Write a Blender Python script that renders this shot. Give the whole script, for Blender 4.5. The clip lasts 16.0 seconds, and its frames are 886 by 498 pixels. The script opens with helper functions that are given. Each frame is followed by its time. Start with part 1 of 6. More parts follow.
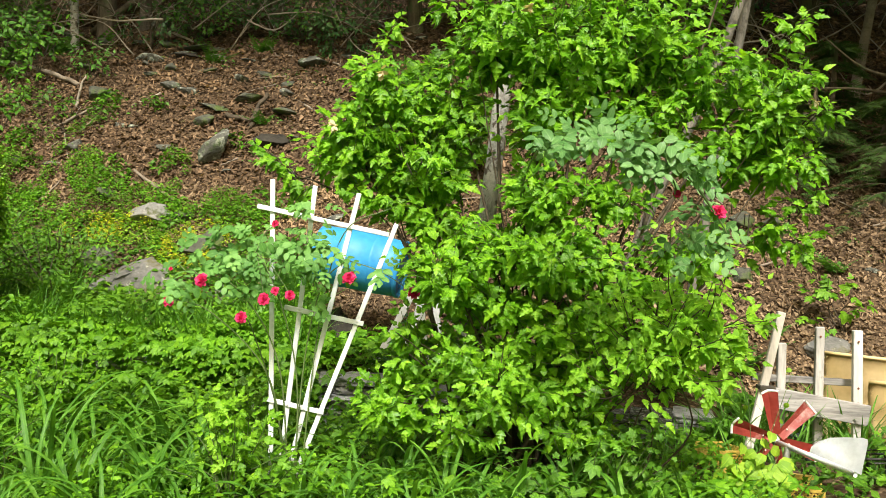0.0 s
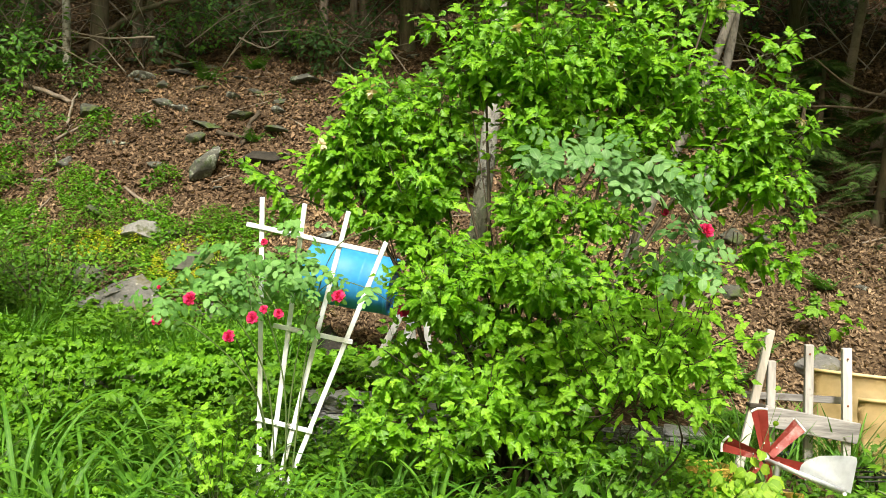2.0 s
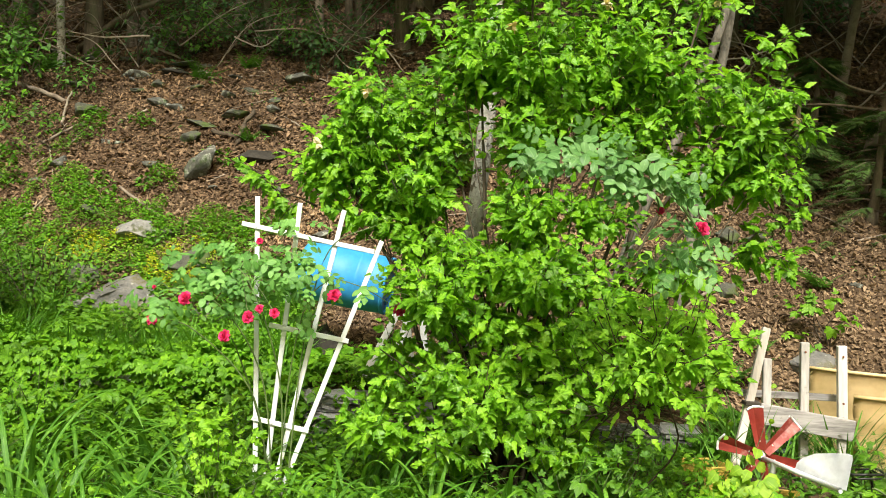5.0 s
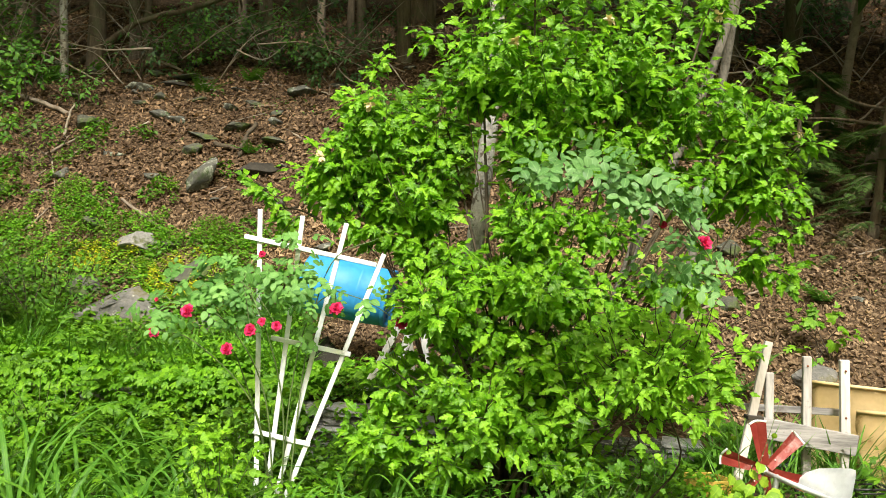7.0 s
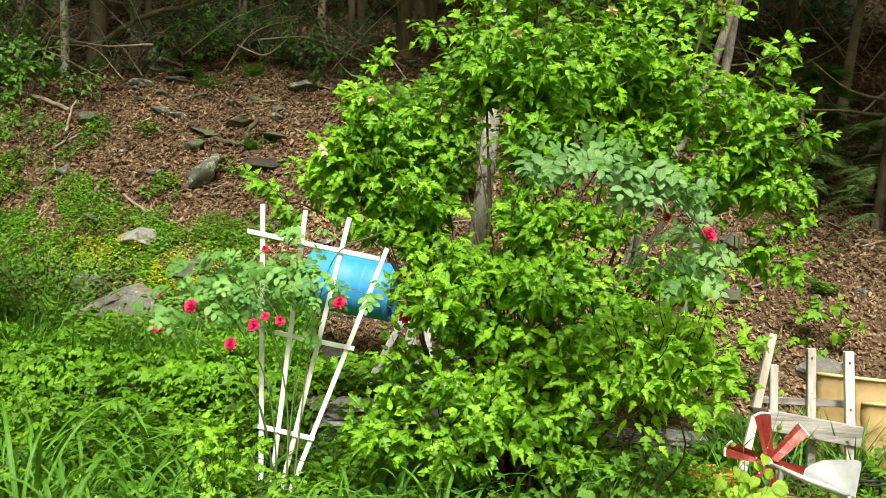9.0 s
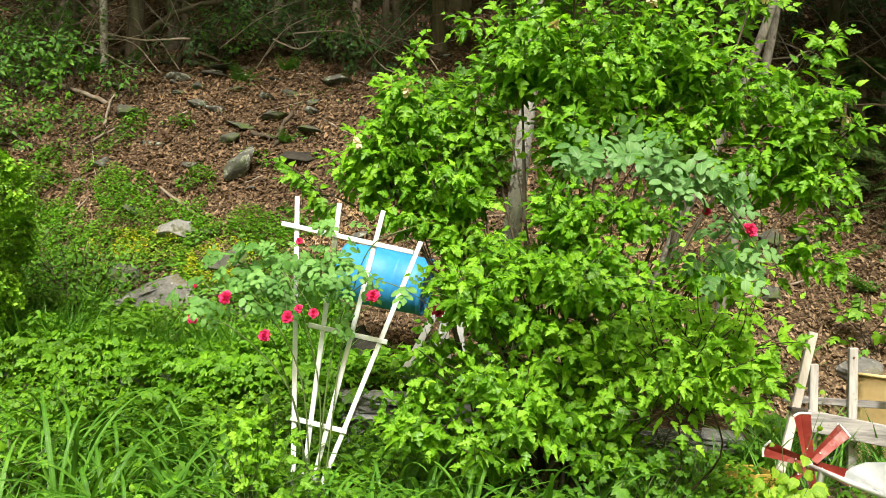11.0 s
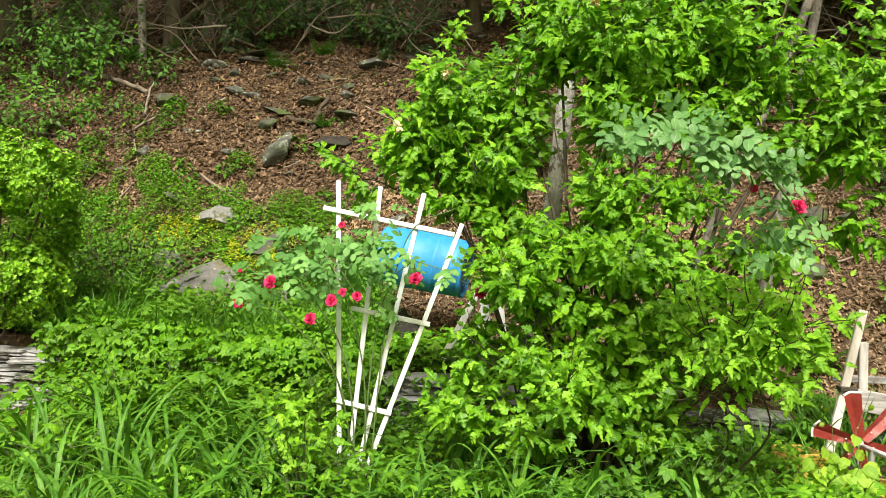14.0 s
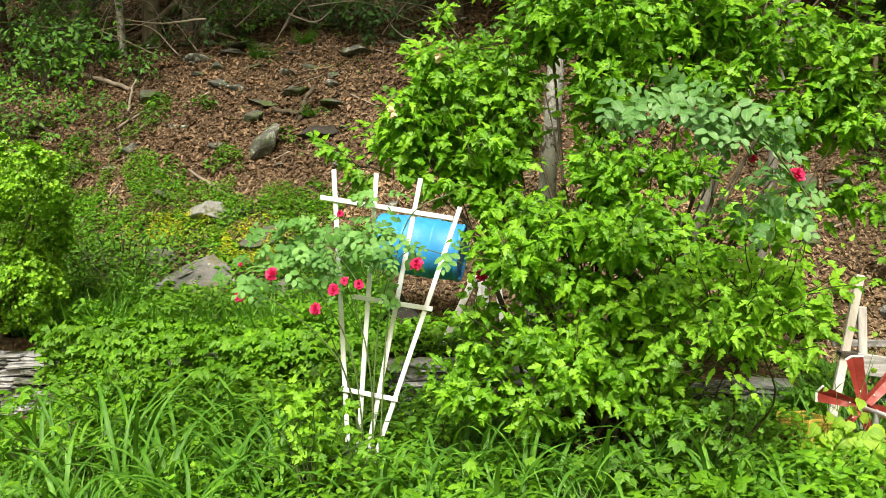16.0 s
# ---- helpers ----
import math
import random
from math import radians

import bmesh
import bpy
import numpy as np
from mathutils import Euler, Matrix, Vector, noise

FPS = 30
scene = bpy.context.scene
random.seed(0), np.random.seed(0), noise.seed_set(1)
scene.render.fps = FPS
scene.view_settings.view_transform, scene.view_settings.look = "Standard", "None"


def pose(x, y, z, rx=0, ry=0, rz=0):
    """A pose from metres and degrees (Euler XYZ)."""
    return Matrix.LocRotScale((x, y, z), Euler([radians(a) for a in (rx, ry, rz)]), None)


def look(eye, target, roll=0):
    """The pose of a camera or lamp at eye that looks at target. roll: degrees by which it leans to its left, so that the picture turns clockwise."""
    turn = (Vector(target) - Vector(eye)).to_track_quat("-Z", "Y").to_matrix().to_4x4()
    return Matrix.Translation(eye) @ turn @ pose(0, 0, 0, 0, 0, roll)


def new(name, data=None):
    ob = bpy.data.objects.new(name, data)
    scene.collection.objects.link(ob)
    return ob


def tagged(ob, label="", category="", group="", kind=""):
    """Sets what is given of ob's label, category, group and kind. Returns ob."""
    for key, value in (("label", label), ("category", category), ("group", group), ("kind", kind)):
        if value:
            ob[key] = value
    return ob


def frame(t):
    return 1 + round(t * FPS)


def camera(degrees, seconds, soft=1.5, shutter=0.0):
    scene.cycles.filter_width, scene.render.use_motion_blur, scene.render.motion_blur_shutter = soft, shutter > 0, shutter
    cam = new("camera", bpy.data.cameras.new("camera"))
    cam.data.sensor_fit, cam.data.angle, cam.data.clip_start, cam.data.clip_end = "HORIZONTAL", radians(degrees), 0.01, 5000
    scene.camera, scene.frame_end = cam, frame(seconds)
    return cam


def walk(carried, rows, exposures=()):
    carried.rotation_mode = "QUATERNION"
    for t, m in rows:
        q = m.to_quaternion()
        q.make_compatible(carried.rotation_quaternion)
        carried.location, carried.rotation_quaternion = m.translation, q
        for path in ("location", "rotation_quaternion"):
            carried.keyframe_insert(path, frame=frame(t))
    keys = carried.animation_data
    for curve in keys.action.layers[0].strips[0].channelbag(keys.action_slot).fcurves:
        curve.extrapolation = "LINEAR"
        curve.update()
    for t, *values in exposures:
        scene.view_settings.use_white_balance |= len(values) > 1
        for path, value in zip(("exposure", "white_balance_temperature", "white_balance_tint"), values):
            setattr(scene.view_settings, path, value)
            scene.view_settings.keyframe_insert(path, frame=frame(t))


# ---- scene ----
cam = camera(56.4, 16.0, soft=0.9)
PATH = [
    (0, (0.079, -0.239, 1.569), (0.047, 1.759, 1.483), 0.1),
    (0.5, (0.083, -0.233, 1.57), (0.061, 1.765, 1.485), 0.3),
    (1, (0.093, -0.239, 1.577), (0.09, 1.759, 1.509), 0.2),
    (1.5, (0.101, -0.242, 1.578), (0.099, 1.757, 1.525), -0.1),
    (2, (0.1, -0.238, 1.578), (0.085, 1.761, 1.532), 0.1),
    (2.5, (0.093, -0.239, 1.58), (0.074, 1.76, 1.536), -0.0),
    (3, (0.089, -0.239, 1.577), (0.083, 1.76, 1.526), -0.1),
    (3.5, (0.093, -0.235, 1.575), (0.088, 1.764, 1.524), -0.1),
    (4, (0.101, -0.234, 1.576), (0.096, 1.765, 1.522), -0.1),
    (6.5, (0.096, -0.235, 1.585), (0.09, 1.765, 1.558), 0.1),
    (7, (0.089, -0.237, 1.586), (0.083, 1.763, 1.566), 0.1),
    (7.5, (0.084, -0.24, 1.584), (0.078, 1.76, 1.562), 0.1),
    (8, (0.083, -0.241, 1.582), (0.076, 1.758, 1.556), -0.2),
    (10.5, (0.075, -0.2, 1.573), (0.046, 1.799, 1.533), 0.1),
    (11, (0.069, -0.197, 1.57), (-0.019, 1.801, 1.526), 0.2),
    (11.5, (0.061, -0.199, 1.569), (-0.057, 1.797, 1.519), 0.1),
    (12, (0.06, -0.213, 1.571), (-0.073, 1.782, 1.518), 0.0),
    (12.5, (0.058, -0.219, 1.573), (-0.102, 1.774, 1.518), -0.2),
    (13, (0.044, -0.221, 1.571), (-0.143, 1.769, 1.503), -0.5),
    (13.5, (0.041, -0.213, 1.572), (-0.14, 1.777, 1.493), -0.6),
    (14, (0.034, -0.198, 1.568), (-0.14, 1.792, 1.482), -0.7),
    (14.5, (0.026, -0.195, 1.568), (-0.131, 1.797, 1.481), -0.9),
    (15, (0.032, -0.196, 1.57), (-0.096, 1.798, 1.475), -0.8),
    (15.5, (0.019, -0.196, 1.557), (-0.122, 1.797, 1.458), -1.9),
    (16, (-0.037, -0.201, 1.565), (-0.182, 1.789, 1.442), -3.3),
]
walk(cam, [(t, look(eye, target, roll)) for t, eye, target, roll in PATH], exposures=[(0, 0.58, 6550, 10), (16, 0.58, 6550, 10)])

# ---- light: bright overcast, soft high sun from behind the camera ----
SUN_UP, SUN_TURN = radians(51), radians(178)
sky_world = bpy.data.worlds.new("sky")
scene.world = sky_world
sky_world.use_nodes = True
nt = sky_world.node_tree
sky = nt.nodes.new("ShaderNodeTexSky")
sky.sky_type, sky.sun_disc, sky.sun_elevation, sky.sun_rotation = "NISHITA", False, SUN_UP, SUN_TURN
sky.air_density, sky.dust_density, sky.ozone_density = 0.8, 8.0, 0.3
haze = nt.nodes.new("ShaderNodeMix")
haze.data_type, haze.blend_type = "RGBA", "MULTIPLY"
haze.inputs[0].default_value, haze.inputs[7].default_value = 1.0, (1.0, 0.94, 0.68, 1)
nt.links.new(sky.outputs[0], haze.inputs[6])
nt.links.new(haze.outputs[2], nt.nodes["Background"].inputs[0])
nt.nodes["Background"].inputs[1].default_value = 0.092
sun = new("sun", bpy.data.lights.new("sun", "SUN"))
sun.data.energy, sun.data.angle, sun.data.color = 4.4, radians(14), (1.0, 0.975, 0.93)
way = Vector((math.sin(SUN_TURN) * math.cos(SUN_UP), math.cos(SUN_TURN) * math.cos(SUN_UP), math.sin(SUN_UP)))
sun.matrix_world = Matrix.Translation((0, 0, 20)) @ way.to_track_quat("Z", "Y").to_matrix().to_4x4()

rng = np.random.default_rng(7)


# ---- materials ----
def nodes_of(name):
    m = bpy.data.materials.new(name)
    m.use_nodes = True
    t = m.node_tree
    return m, t, t.nodes["Principled BSDF"], t.nodes["Material Output"]


def node(t, kind, **inputs):
    n = t.nodes.new(kind)
    for key, value in inputs.items():
        n.inputs[key.replace("_", " ")].default_value = value
    return n


def ramp(t, source, *stops):
    r = t.nodes.new("ShaderNodeValToRGB")
    t.links.new(source, r.inputs[0])
    e = r.color_ramp.elements
    while len(e) < len(stops):
        e.new(0.5)
    for item, (at, col) in zip(e, stops):
        item.position, item.color = at, (*col, 1)
    return r.outputs[0]


def mix(t, fac, a, b, how="MIX"):
    n = t.nodes.new("ShaderNodeMix")
    n.data_type, n.blend_type = "RGBA", how
    for sock, v in ((n.inputs[0], fac), (n.inputs[6], a), (n.inputs[7], b)):
        if isinstance(v, (int, float)):
            sock.default_value = v
        elif isinstance(v, tuple):
            sock.default_value = (*v, 1)
        else:
            t.links.new(v, sock)
    return n.outputs[2]


def noise_out(t, scale, detail=4.0, rough=0.55, stretch=None):
    c = t.nodes.new("ShaderNodeTexCoord")
    n = node(t, "ShaderNodeTexNoise", Scale=scale, Detail=detail, Roughness=rough)
    src = c.outputs["Object"]
    if stretch:
        mp = t.nodes.new("ShaderNodeMapping")
        mp.inputs["Scale"].default_value = stretch
        t.links.new(src, mp.inputs[0])
        src = mp.outputs[0]
    t.links.new(src, n.inputs["Vector"])
    return n.outputs[0]


def bump(t, bsdf, height, strength=0.4, distance=0.01):
    b = node(t, "ShaderNodeBump", Strength=strength, Distance=distance)
    t.links.new(height, b.inputs["Height"])
    t.links.new(b.outputs[0], bsdf.inputs["Normal"])


def leaf_material(name, dark, mid, light, through_light=0.35, rough=0.45, vein=0.3, single=False, patches=False):
    """Leaf: colour varies leaf by leaf, midrib and side veins by the leaf's own UV, some light passes through."""
    m, t, b, out = nodes_of(name)
    if single:
        rnd = t.nodes.new("ShaderNodeObjectInfo").outputs["Random"]
    else:
        rnd = t.nodes.new("ShaderNodeNewGeometry").outputs["Random Per Island"]
    col = ramp(t, rnd, (0.0, dark), (0.5, mid), (1.0, light))
    col = mix(t, 0.35, col, ramp(t, noise_out(t, 14, 3), (0.3, dark), (0.7, light)))
    if patches:
        col = mix(t, 1.0, col, ramp(t, noise_out(t, 0.9, 4, 0.6), (0.32, (0.62, 0.58, 0.55)), (0.55, (1.0, 1.0, 1.0)), (0.72, (1.35, 1.3, 1.2))), "MULTIPLY")
    uv = t.nodes.new("ShaderNodeUVMap")
    sep = t.nodes.new("ShaderNodeSeparateXYZ")
    t.links.new(uv.outputs[0], sep.inputs[0])
    ab = t.nodes.new("ShaderNodeMath")
    ab.operation = "ABSOLUTE"
    t.links.new(sep.outputs[0], ab.inputs[0])
    rib = ramp(t, ab.outputs[0], (0.0, (1, 1, 1)), (0.12, (0, 0, 0)))
    pale = tuple(min(1, c * 1.5 + 0.03) for c in light)
    fac = t.nodes.new("ShaderNodeMath")
    fac.operation = "MULTIPLY"
    fac.inputs[1].default_value = vein
    t.links.new(rib, fac.inputs[0])
    col = mix(t, fac.outputs[0], col, pale)
    t.links.new(col, b.inputs["Base Color"])
    b.inputs["Roughness"].default_value = rough
    b.inputs["Specular IOR Level"].default_value = (0.5 if rough < 0.35 else 0.35) if rough < 0.6 else 0.12
    w = node(t, "ShaderNodeTexWave", Scale=5.0, Distortion=1.0)
    w.bands_direction = "DIAGONAL"
    t.links.new(uv.outputs[0], w.inputs["Vector"])
    bump(t, b, w.outputs[1], 0.25, 0.003)
    tr = t.nodes.new("ShaderNodeBsdfTranslucent")
    t.links.new(mix(t, 1.0, col, (1.25, 1.2, 0.5), "MULTIPLY"), tr.inputs[0])
    ms = t.nodes.new("ShaderNodeMixShader")
    ms.inputs[0].default_value = through_light
    t.links.new(b.outputs[0], ms.inputs[1])
    t.links.new(tr.outputs[0], ms.inputs[2])
    t.links.new(ms.outputs[0], out.inputs[0])
    return m


def plain_material(name, a, b_col, scale=8.0, rough=0.6, metal=0.0, bumps=0.2, stretch=None, spots=None, spec=0.5, deep=0.006, moss=None):
    """Two-tone surface with grain and, where asked, stains of a third colour."""
    m, t, b, out = nodes_of(name)
    n1 = noise_out(t, scale, 5, 0.6, stretch)
    col = ramp(t, n1, (0.3, a), (0.7, b_col))
    fine = noise_out(t, scale * 7, 3, 0.6, stretch)
    col = mix(t, 0.3, col, ramp(t, fine, (0.3, tuple(c * 0.6 for c in a)), (0.7, b_col)))
    if spots:
        s_col, s_scale, lo, hi = spots
        col = mix(t, ramp(t, noise_out(t, s_scale, 6, 0.65), (lo, (0, 0, 0)), (hi, (1, 1, 1))), col, s_col)
    if moss:
        s_col, s_scale, lo, hi = moss
        col = mix(t, ramp(t, noise_out(t, s_scale, 7, 0.7), (lo, (0, 0, 0)), (hi, (1, 1, 1))), col, s_col)
    t.links.new(col, b.inputs["Base Color"])
    b.inputs["Roughness"].default_value, b.inputs["Metallic"].default_value = rough, metal
    b.inputs["Specular IOR Level"].default_value = spec if rough < 0.7 else 0.15
    if bumps:
        bump(t, b, fine if deep < 0.01 else mix(t, 0.5, fine, n1), bumps, deep)
    return m


M_SHRUB = leaf_material("shrub_leaf", (0.05, 0.17, 0.007), (0.12, 0.34, 0.01), (0.27, 0.55, 0.021), 0.4, 0.35)
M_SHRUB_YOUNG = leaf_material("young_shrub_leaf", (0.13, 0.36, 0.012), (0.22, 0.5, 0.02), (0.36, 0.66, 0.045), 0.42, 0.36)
M_SHRUB_ONE = leaf_material("shrub_leaf_single", (0.045, 0.16, 0.007), (0.11, 0.32, 0.01), (0.28, 0.56, 0.022), 0.42, 0.34, single=True)
M_VIBURNUM = leaf_material("maple_like_leaf", (0.11, 0.29, 0.012), (0.2, 0.45, 0.018), (0.33, 0.62, 0.035), 0.42, 0.45)
M_ARCH_LEAF = leaf_material("arching_rose_leaf", (0.05, 0.15, 0.032), (0.11, 0.265, 0.07), (0.22, 0.41, 0.14), 0.28, 0.36, 0.35)
M_ROSE_LEAF = leaf_material("rose_leaf", (0.055, 0.175, 0.03), (0.12, 0.31, 0.06), (0.23, 0.46, 0.115), 0.3, 0.45, 0.2)
M_COVER = leaf_material("cover_leaf", (0.05, 0.165, 0.007), (0.11, 0.31, 0.011), (0.22, 0.47, 0.02), 0.36, patches=True)
M_BRIGHT = leaf_material("herb_leaf", (0.06, 0.18, 0.01), (0.11, 0.29, 0.014), (0.19, 0.41, 0.022), 0.35, patches=True)
M_WEED = leaf_material("weed_leaf", (0.028, 0.1, 0.006), (0.068, 0.21, 0.01), (0.15, 0.36, 0.018), 0.33, patches=True)
M_VINE = leaf_material("vine_leaf", (0.12, 0.28, 0.015), (0.22, 0.42, 0.025), (0.36, 0.55, 0.04), 0.4)
M_BUSH = leaf_material("bush_leaf", (0.035, 0.13, 0.006), (0.12, 0.34, 0.009), (0.34, 0.62, 0.025), 0.16, 0.38)
M_LILY = leaf_material("lily_blade", (0.04, 0.14, 0.014), (0.08, 0.24, 0.02), (0.17, 0.38, 0.035), 0.3, 0.42, single=True)
M_GRASS = leaf_material("grass_blade", (0.045, 0.145, 0.014), (0.09, 0.255, 0.023), (0.17, 0.39, 0.042), 0.3, 0.5)
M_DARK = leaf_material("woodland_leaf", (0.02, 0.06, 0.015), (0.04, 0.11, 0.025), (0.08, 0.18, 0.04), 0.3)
M_FERN = leaf_material("fern_leaf", (0.04, 0.125, 0.017), (0.08, 0.235, 0.028), (0.155, 0.36, 0.046), 0.3)
M_HEMLOCK = leaf_material("hemlock_needle", (0.032, 0.068, 0.016), (0.058, 0.115, 0.026), (0.1, 0.18, 0.042), 0.2, 0.7)
M_SEDUM = leaf_material("sedum_flower", (0.22, 0.34, 0.01), (0.42, 0.46, 0.012), (0.7, 0.64, 0.02), 0.2, vein=0.0)
M_LITTER = leaf_material("dry_leaf", (0.027, 0.017, 0.01), (0.088, 0.055, 0.031), (0.36, 0.247, 0.15), 0.12, 0.7, 0.15, patches=True)
# paler tan copy of dry_leaf, with the open lower bank's light in it
M_LITTER_LIT_TAN = leaf_material("lit_tan_dry_leaf", (0.06, 0.039, 0.022), (0.16, 0.107, 0.06), (0.44, 0.325, 0.205), 0.12, 0.7, 0.15, patches=True)
M_PETAL = leaf_material("rose_petal", (0.47, 0.005, 0.05), (0.68, 0.014, 0.125), (0.82, 0.06, 0.22), 0.2, 0.55, 0.0)
M_STEM = plain_material("green_stem", (0.07, 0.13, 0.03), (0.15, 0.2, 0.07), 20, 0.6)
M_TWIG = plain_material("dead_twig", (0.19, 0.155, 0.115), (0.42, 0.37, 0.3), 12, 0.85)
M_BRANCH = plain_material("shrub_bark", (0.05, 0.04, 0.027), (0.13, 0.105, 0.075), 14, 0.85)
M_BARK = plain_material("tree_bark", (0.065, 0.052, 0.036), (0.21, 0.17, 0.12), 6, 0.9, bumps=0.8, stretch=(3, 3, 0.5), spots=((0.1, 0.12, 0.06), 2.5, 0.52, 0.7))
M_PALE_BARK = plain_material("pale_bark", (0.24, 0.225, 0.19), (0.66, 0.65, 0.6), 13, 0.85, bumps=0.9, stretch=(1, 1, 0.8), spots=((0.13, 0.11, 0.085), 12, 0.54, 0.6), deep=0.03)
M_GREY_BARK = plain_material("grey_bark", (0.08, 0.073, 0.058), (0.25, 0.235, 0.195), 9, 0.88, bumps=0.7, stretch=(2, 2, 0.5), spots=((0.07, 0.065, 0.05), 8, 0.52, 0.64), deep=0.02)
M_LOG = plain_material("fallen_wood", (0.14, 0.11, 0.08), (0.33, 0.28, 0.22), 6, 0.85, bumps=0.5)
M_STONE = plain_material("slate_stone", (0.045, 0.047, 0.038), (0.17, 0.172, 0.145), 9, 0.8, bumps=0.6, spots=((0.33, 0.35, 0.29), 9, 0.52, 0.6), deep=0.04, moss=((0.05, 0.075, 0.025), 4, 0.52, 0.64))
M_WALL = plain_material("wall_slate", (0.17, 0.172, 0.168), (0.46, 0.465, 0.46), 4, 0.8, bumps=0.6, spots=((0.42, 0.43, 0.4), 9, 0.58, 0.68), deep=0.03)
M_MOSSY = plain_material("mossy_stone", (0.04, 0.042, 0.032), (0.14, 0.145, 0.115), 8, 0.85, bumps=0.7, spots=((0.26, 0.27, 0.23), 15, 0.6, 0.66), deep=0.03, moss=((0.07, 0.1, 0.03), 4, 0.48, 0.6))
M_OUTCROP = plain_material("outcrop_stone", (0.09, 0.092, 0.085), (0.22, 0.216, 0.2), 5, 0.85, bumps=0.7, spots=((0.4, 0.41, 0.37), 13, 0.6, 0.66), deep=0.03, moss=((0.11, 0.1, 0.035), 3.5, 0.52, 0.66))
M_WHITE_STONE = plain_material("pale_stone", (0.1, 0.1, 0.09), (0.36, 0.36, 0.34), 4, 0.8, bumps=0.6, spots=((0.17, 0.175, 0.15), 8, 0.5, 0.6), deep=0.03, moss=((0.1, 0.11, 0.04), 4, 0.56, 0.66))
M_WHITE = plain_material("white_vinyl", (0.76, 0.785, 0.8), (0.84, 0.865, 0.88), 3, 0.35, bumps=0.0)
M_WHITE_PAINT = plain_material("white_paint", (0.7, 0.7, 0.68), (0.84, 0.84, 0.82), 6, 0.5, bumps=0.1, spots=((0.4, 0.36, 0.3), 9, 0.66, 0.75))
M_BLUE = plain_material("blue_plastic", (0.025, 0.25, 0.56), (0.04, 0.32, 0.68), 3, 0.55, bumps=0.03)
M_BLUE_DARK = plain_material("blue_cap", (0.008, 0.1, 0.3), (0.012, 0.14, 0.38), 5, 0.4, bumps=0.03)
M_RED = plain_material("red_paint", (0.38, 0.04, 0.03), (0.52, 0.09, 0.065), 5, 0.5, bumps=0.05, spots=((0.66, 0.38, 0.34), 7, 0.54, 0.72))
M_RUST = plain_material("rusty_pipe", (0.12, 0.05, 0.03), (0.26, 0.12, 0.07), 18, 0.85, bumps=0.4)
M_WEATHER = plain_material("weathered_wood", (0.17, 0.16, 0.145), (0.76, 0.73, 0.69), 5, 0.85, bumps=0.5, stretch=(1, 1, 0.15), spots=((0.13, 0.11, 0.09), 6, 0.6, 0.72))
M_WEATHER_X = plain_material("weathered_plank", (0.07, 0.068, 0.065), (0.55, 0.53, 0.51), 5, 0.85, bumps=0.5, stretch=(0.15, 1, 2), spots=((0.13, 0.11, 0.1), 6, 0.6, 0.72))
M_NEWWOOD = plain_material("pale_lumber", (0.48, 0.44, 0.38), (0.74, 0.7, 0.64), 4, 0.75, bumps=0.3, stretch=(2, 2, 0.2))
M_YELLOW = plain_material("yellow_plastic", (0.5, 0.34, 0.06), (0.66, 0.48, 0.1), 4, 0.45, bumps=0.05)
M_SHEET = plain_material("faded_yellow_plastic", (0.6, 0.45, 0.19), (0.78, 0.63, 0.35), 1.6, 0.5, bumps=0.05, spots=((0.5, 0.45, 0.34), 2, 0.55, 0.75))
M_BLACK = plain_material("black_metal", (0.012, 0.012, 0.012), (0.03, 0.03, 0.03), 10, 0.5)
# near-black rock colour that stands for shade under slabs and barrel
M_SHADE_ROCK = plain_material("shade_dark_rock", (0.018, 0.017, 0.014), (0.06, 0.055, 0.045), 4, 0.9, bumps=0.7, deep=0.03)
M_WHITE_METAL = plain_material("white_enamel", (0.8, 0.83, 0.88), (0.87, 0.9, 0.94), 4, 0.4, bumps=0.05, spots=((0.4, 0.36, 0.3), 12, 0.68, 0.76))
M_STRAP = plain_material("dark_strap", (0.04, 0.035, 0.03), (0.09, 0.08, 0.06), 10, 0.7)


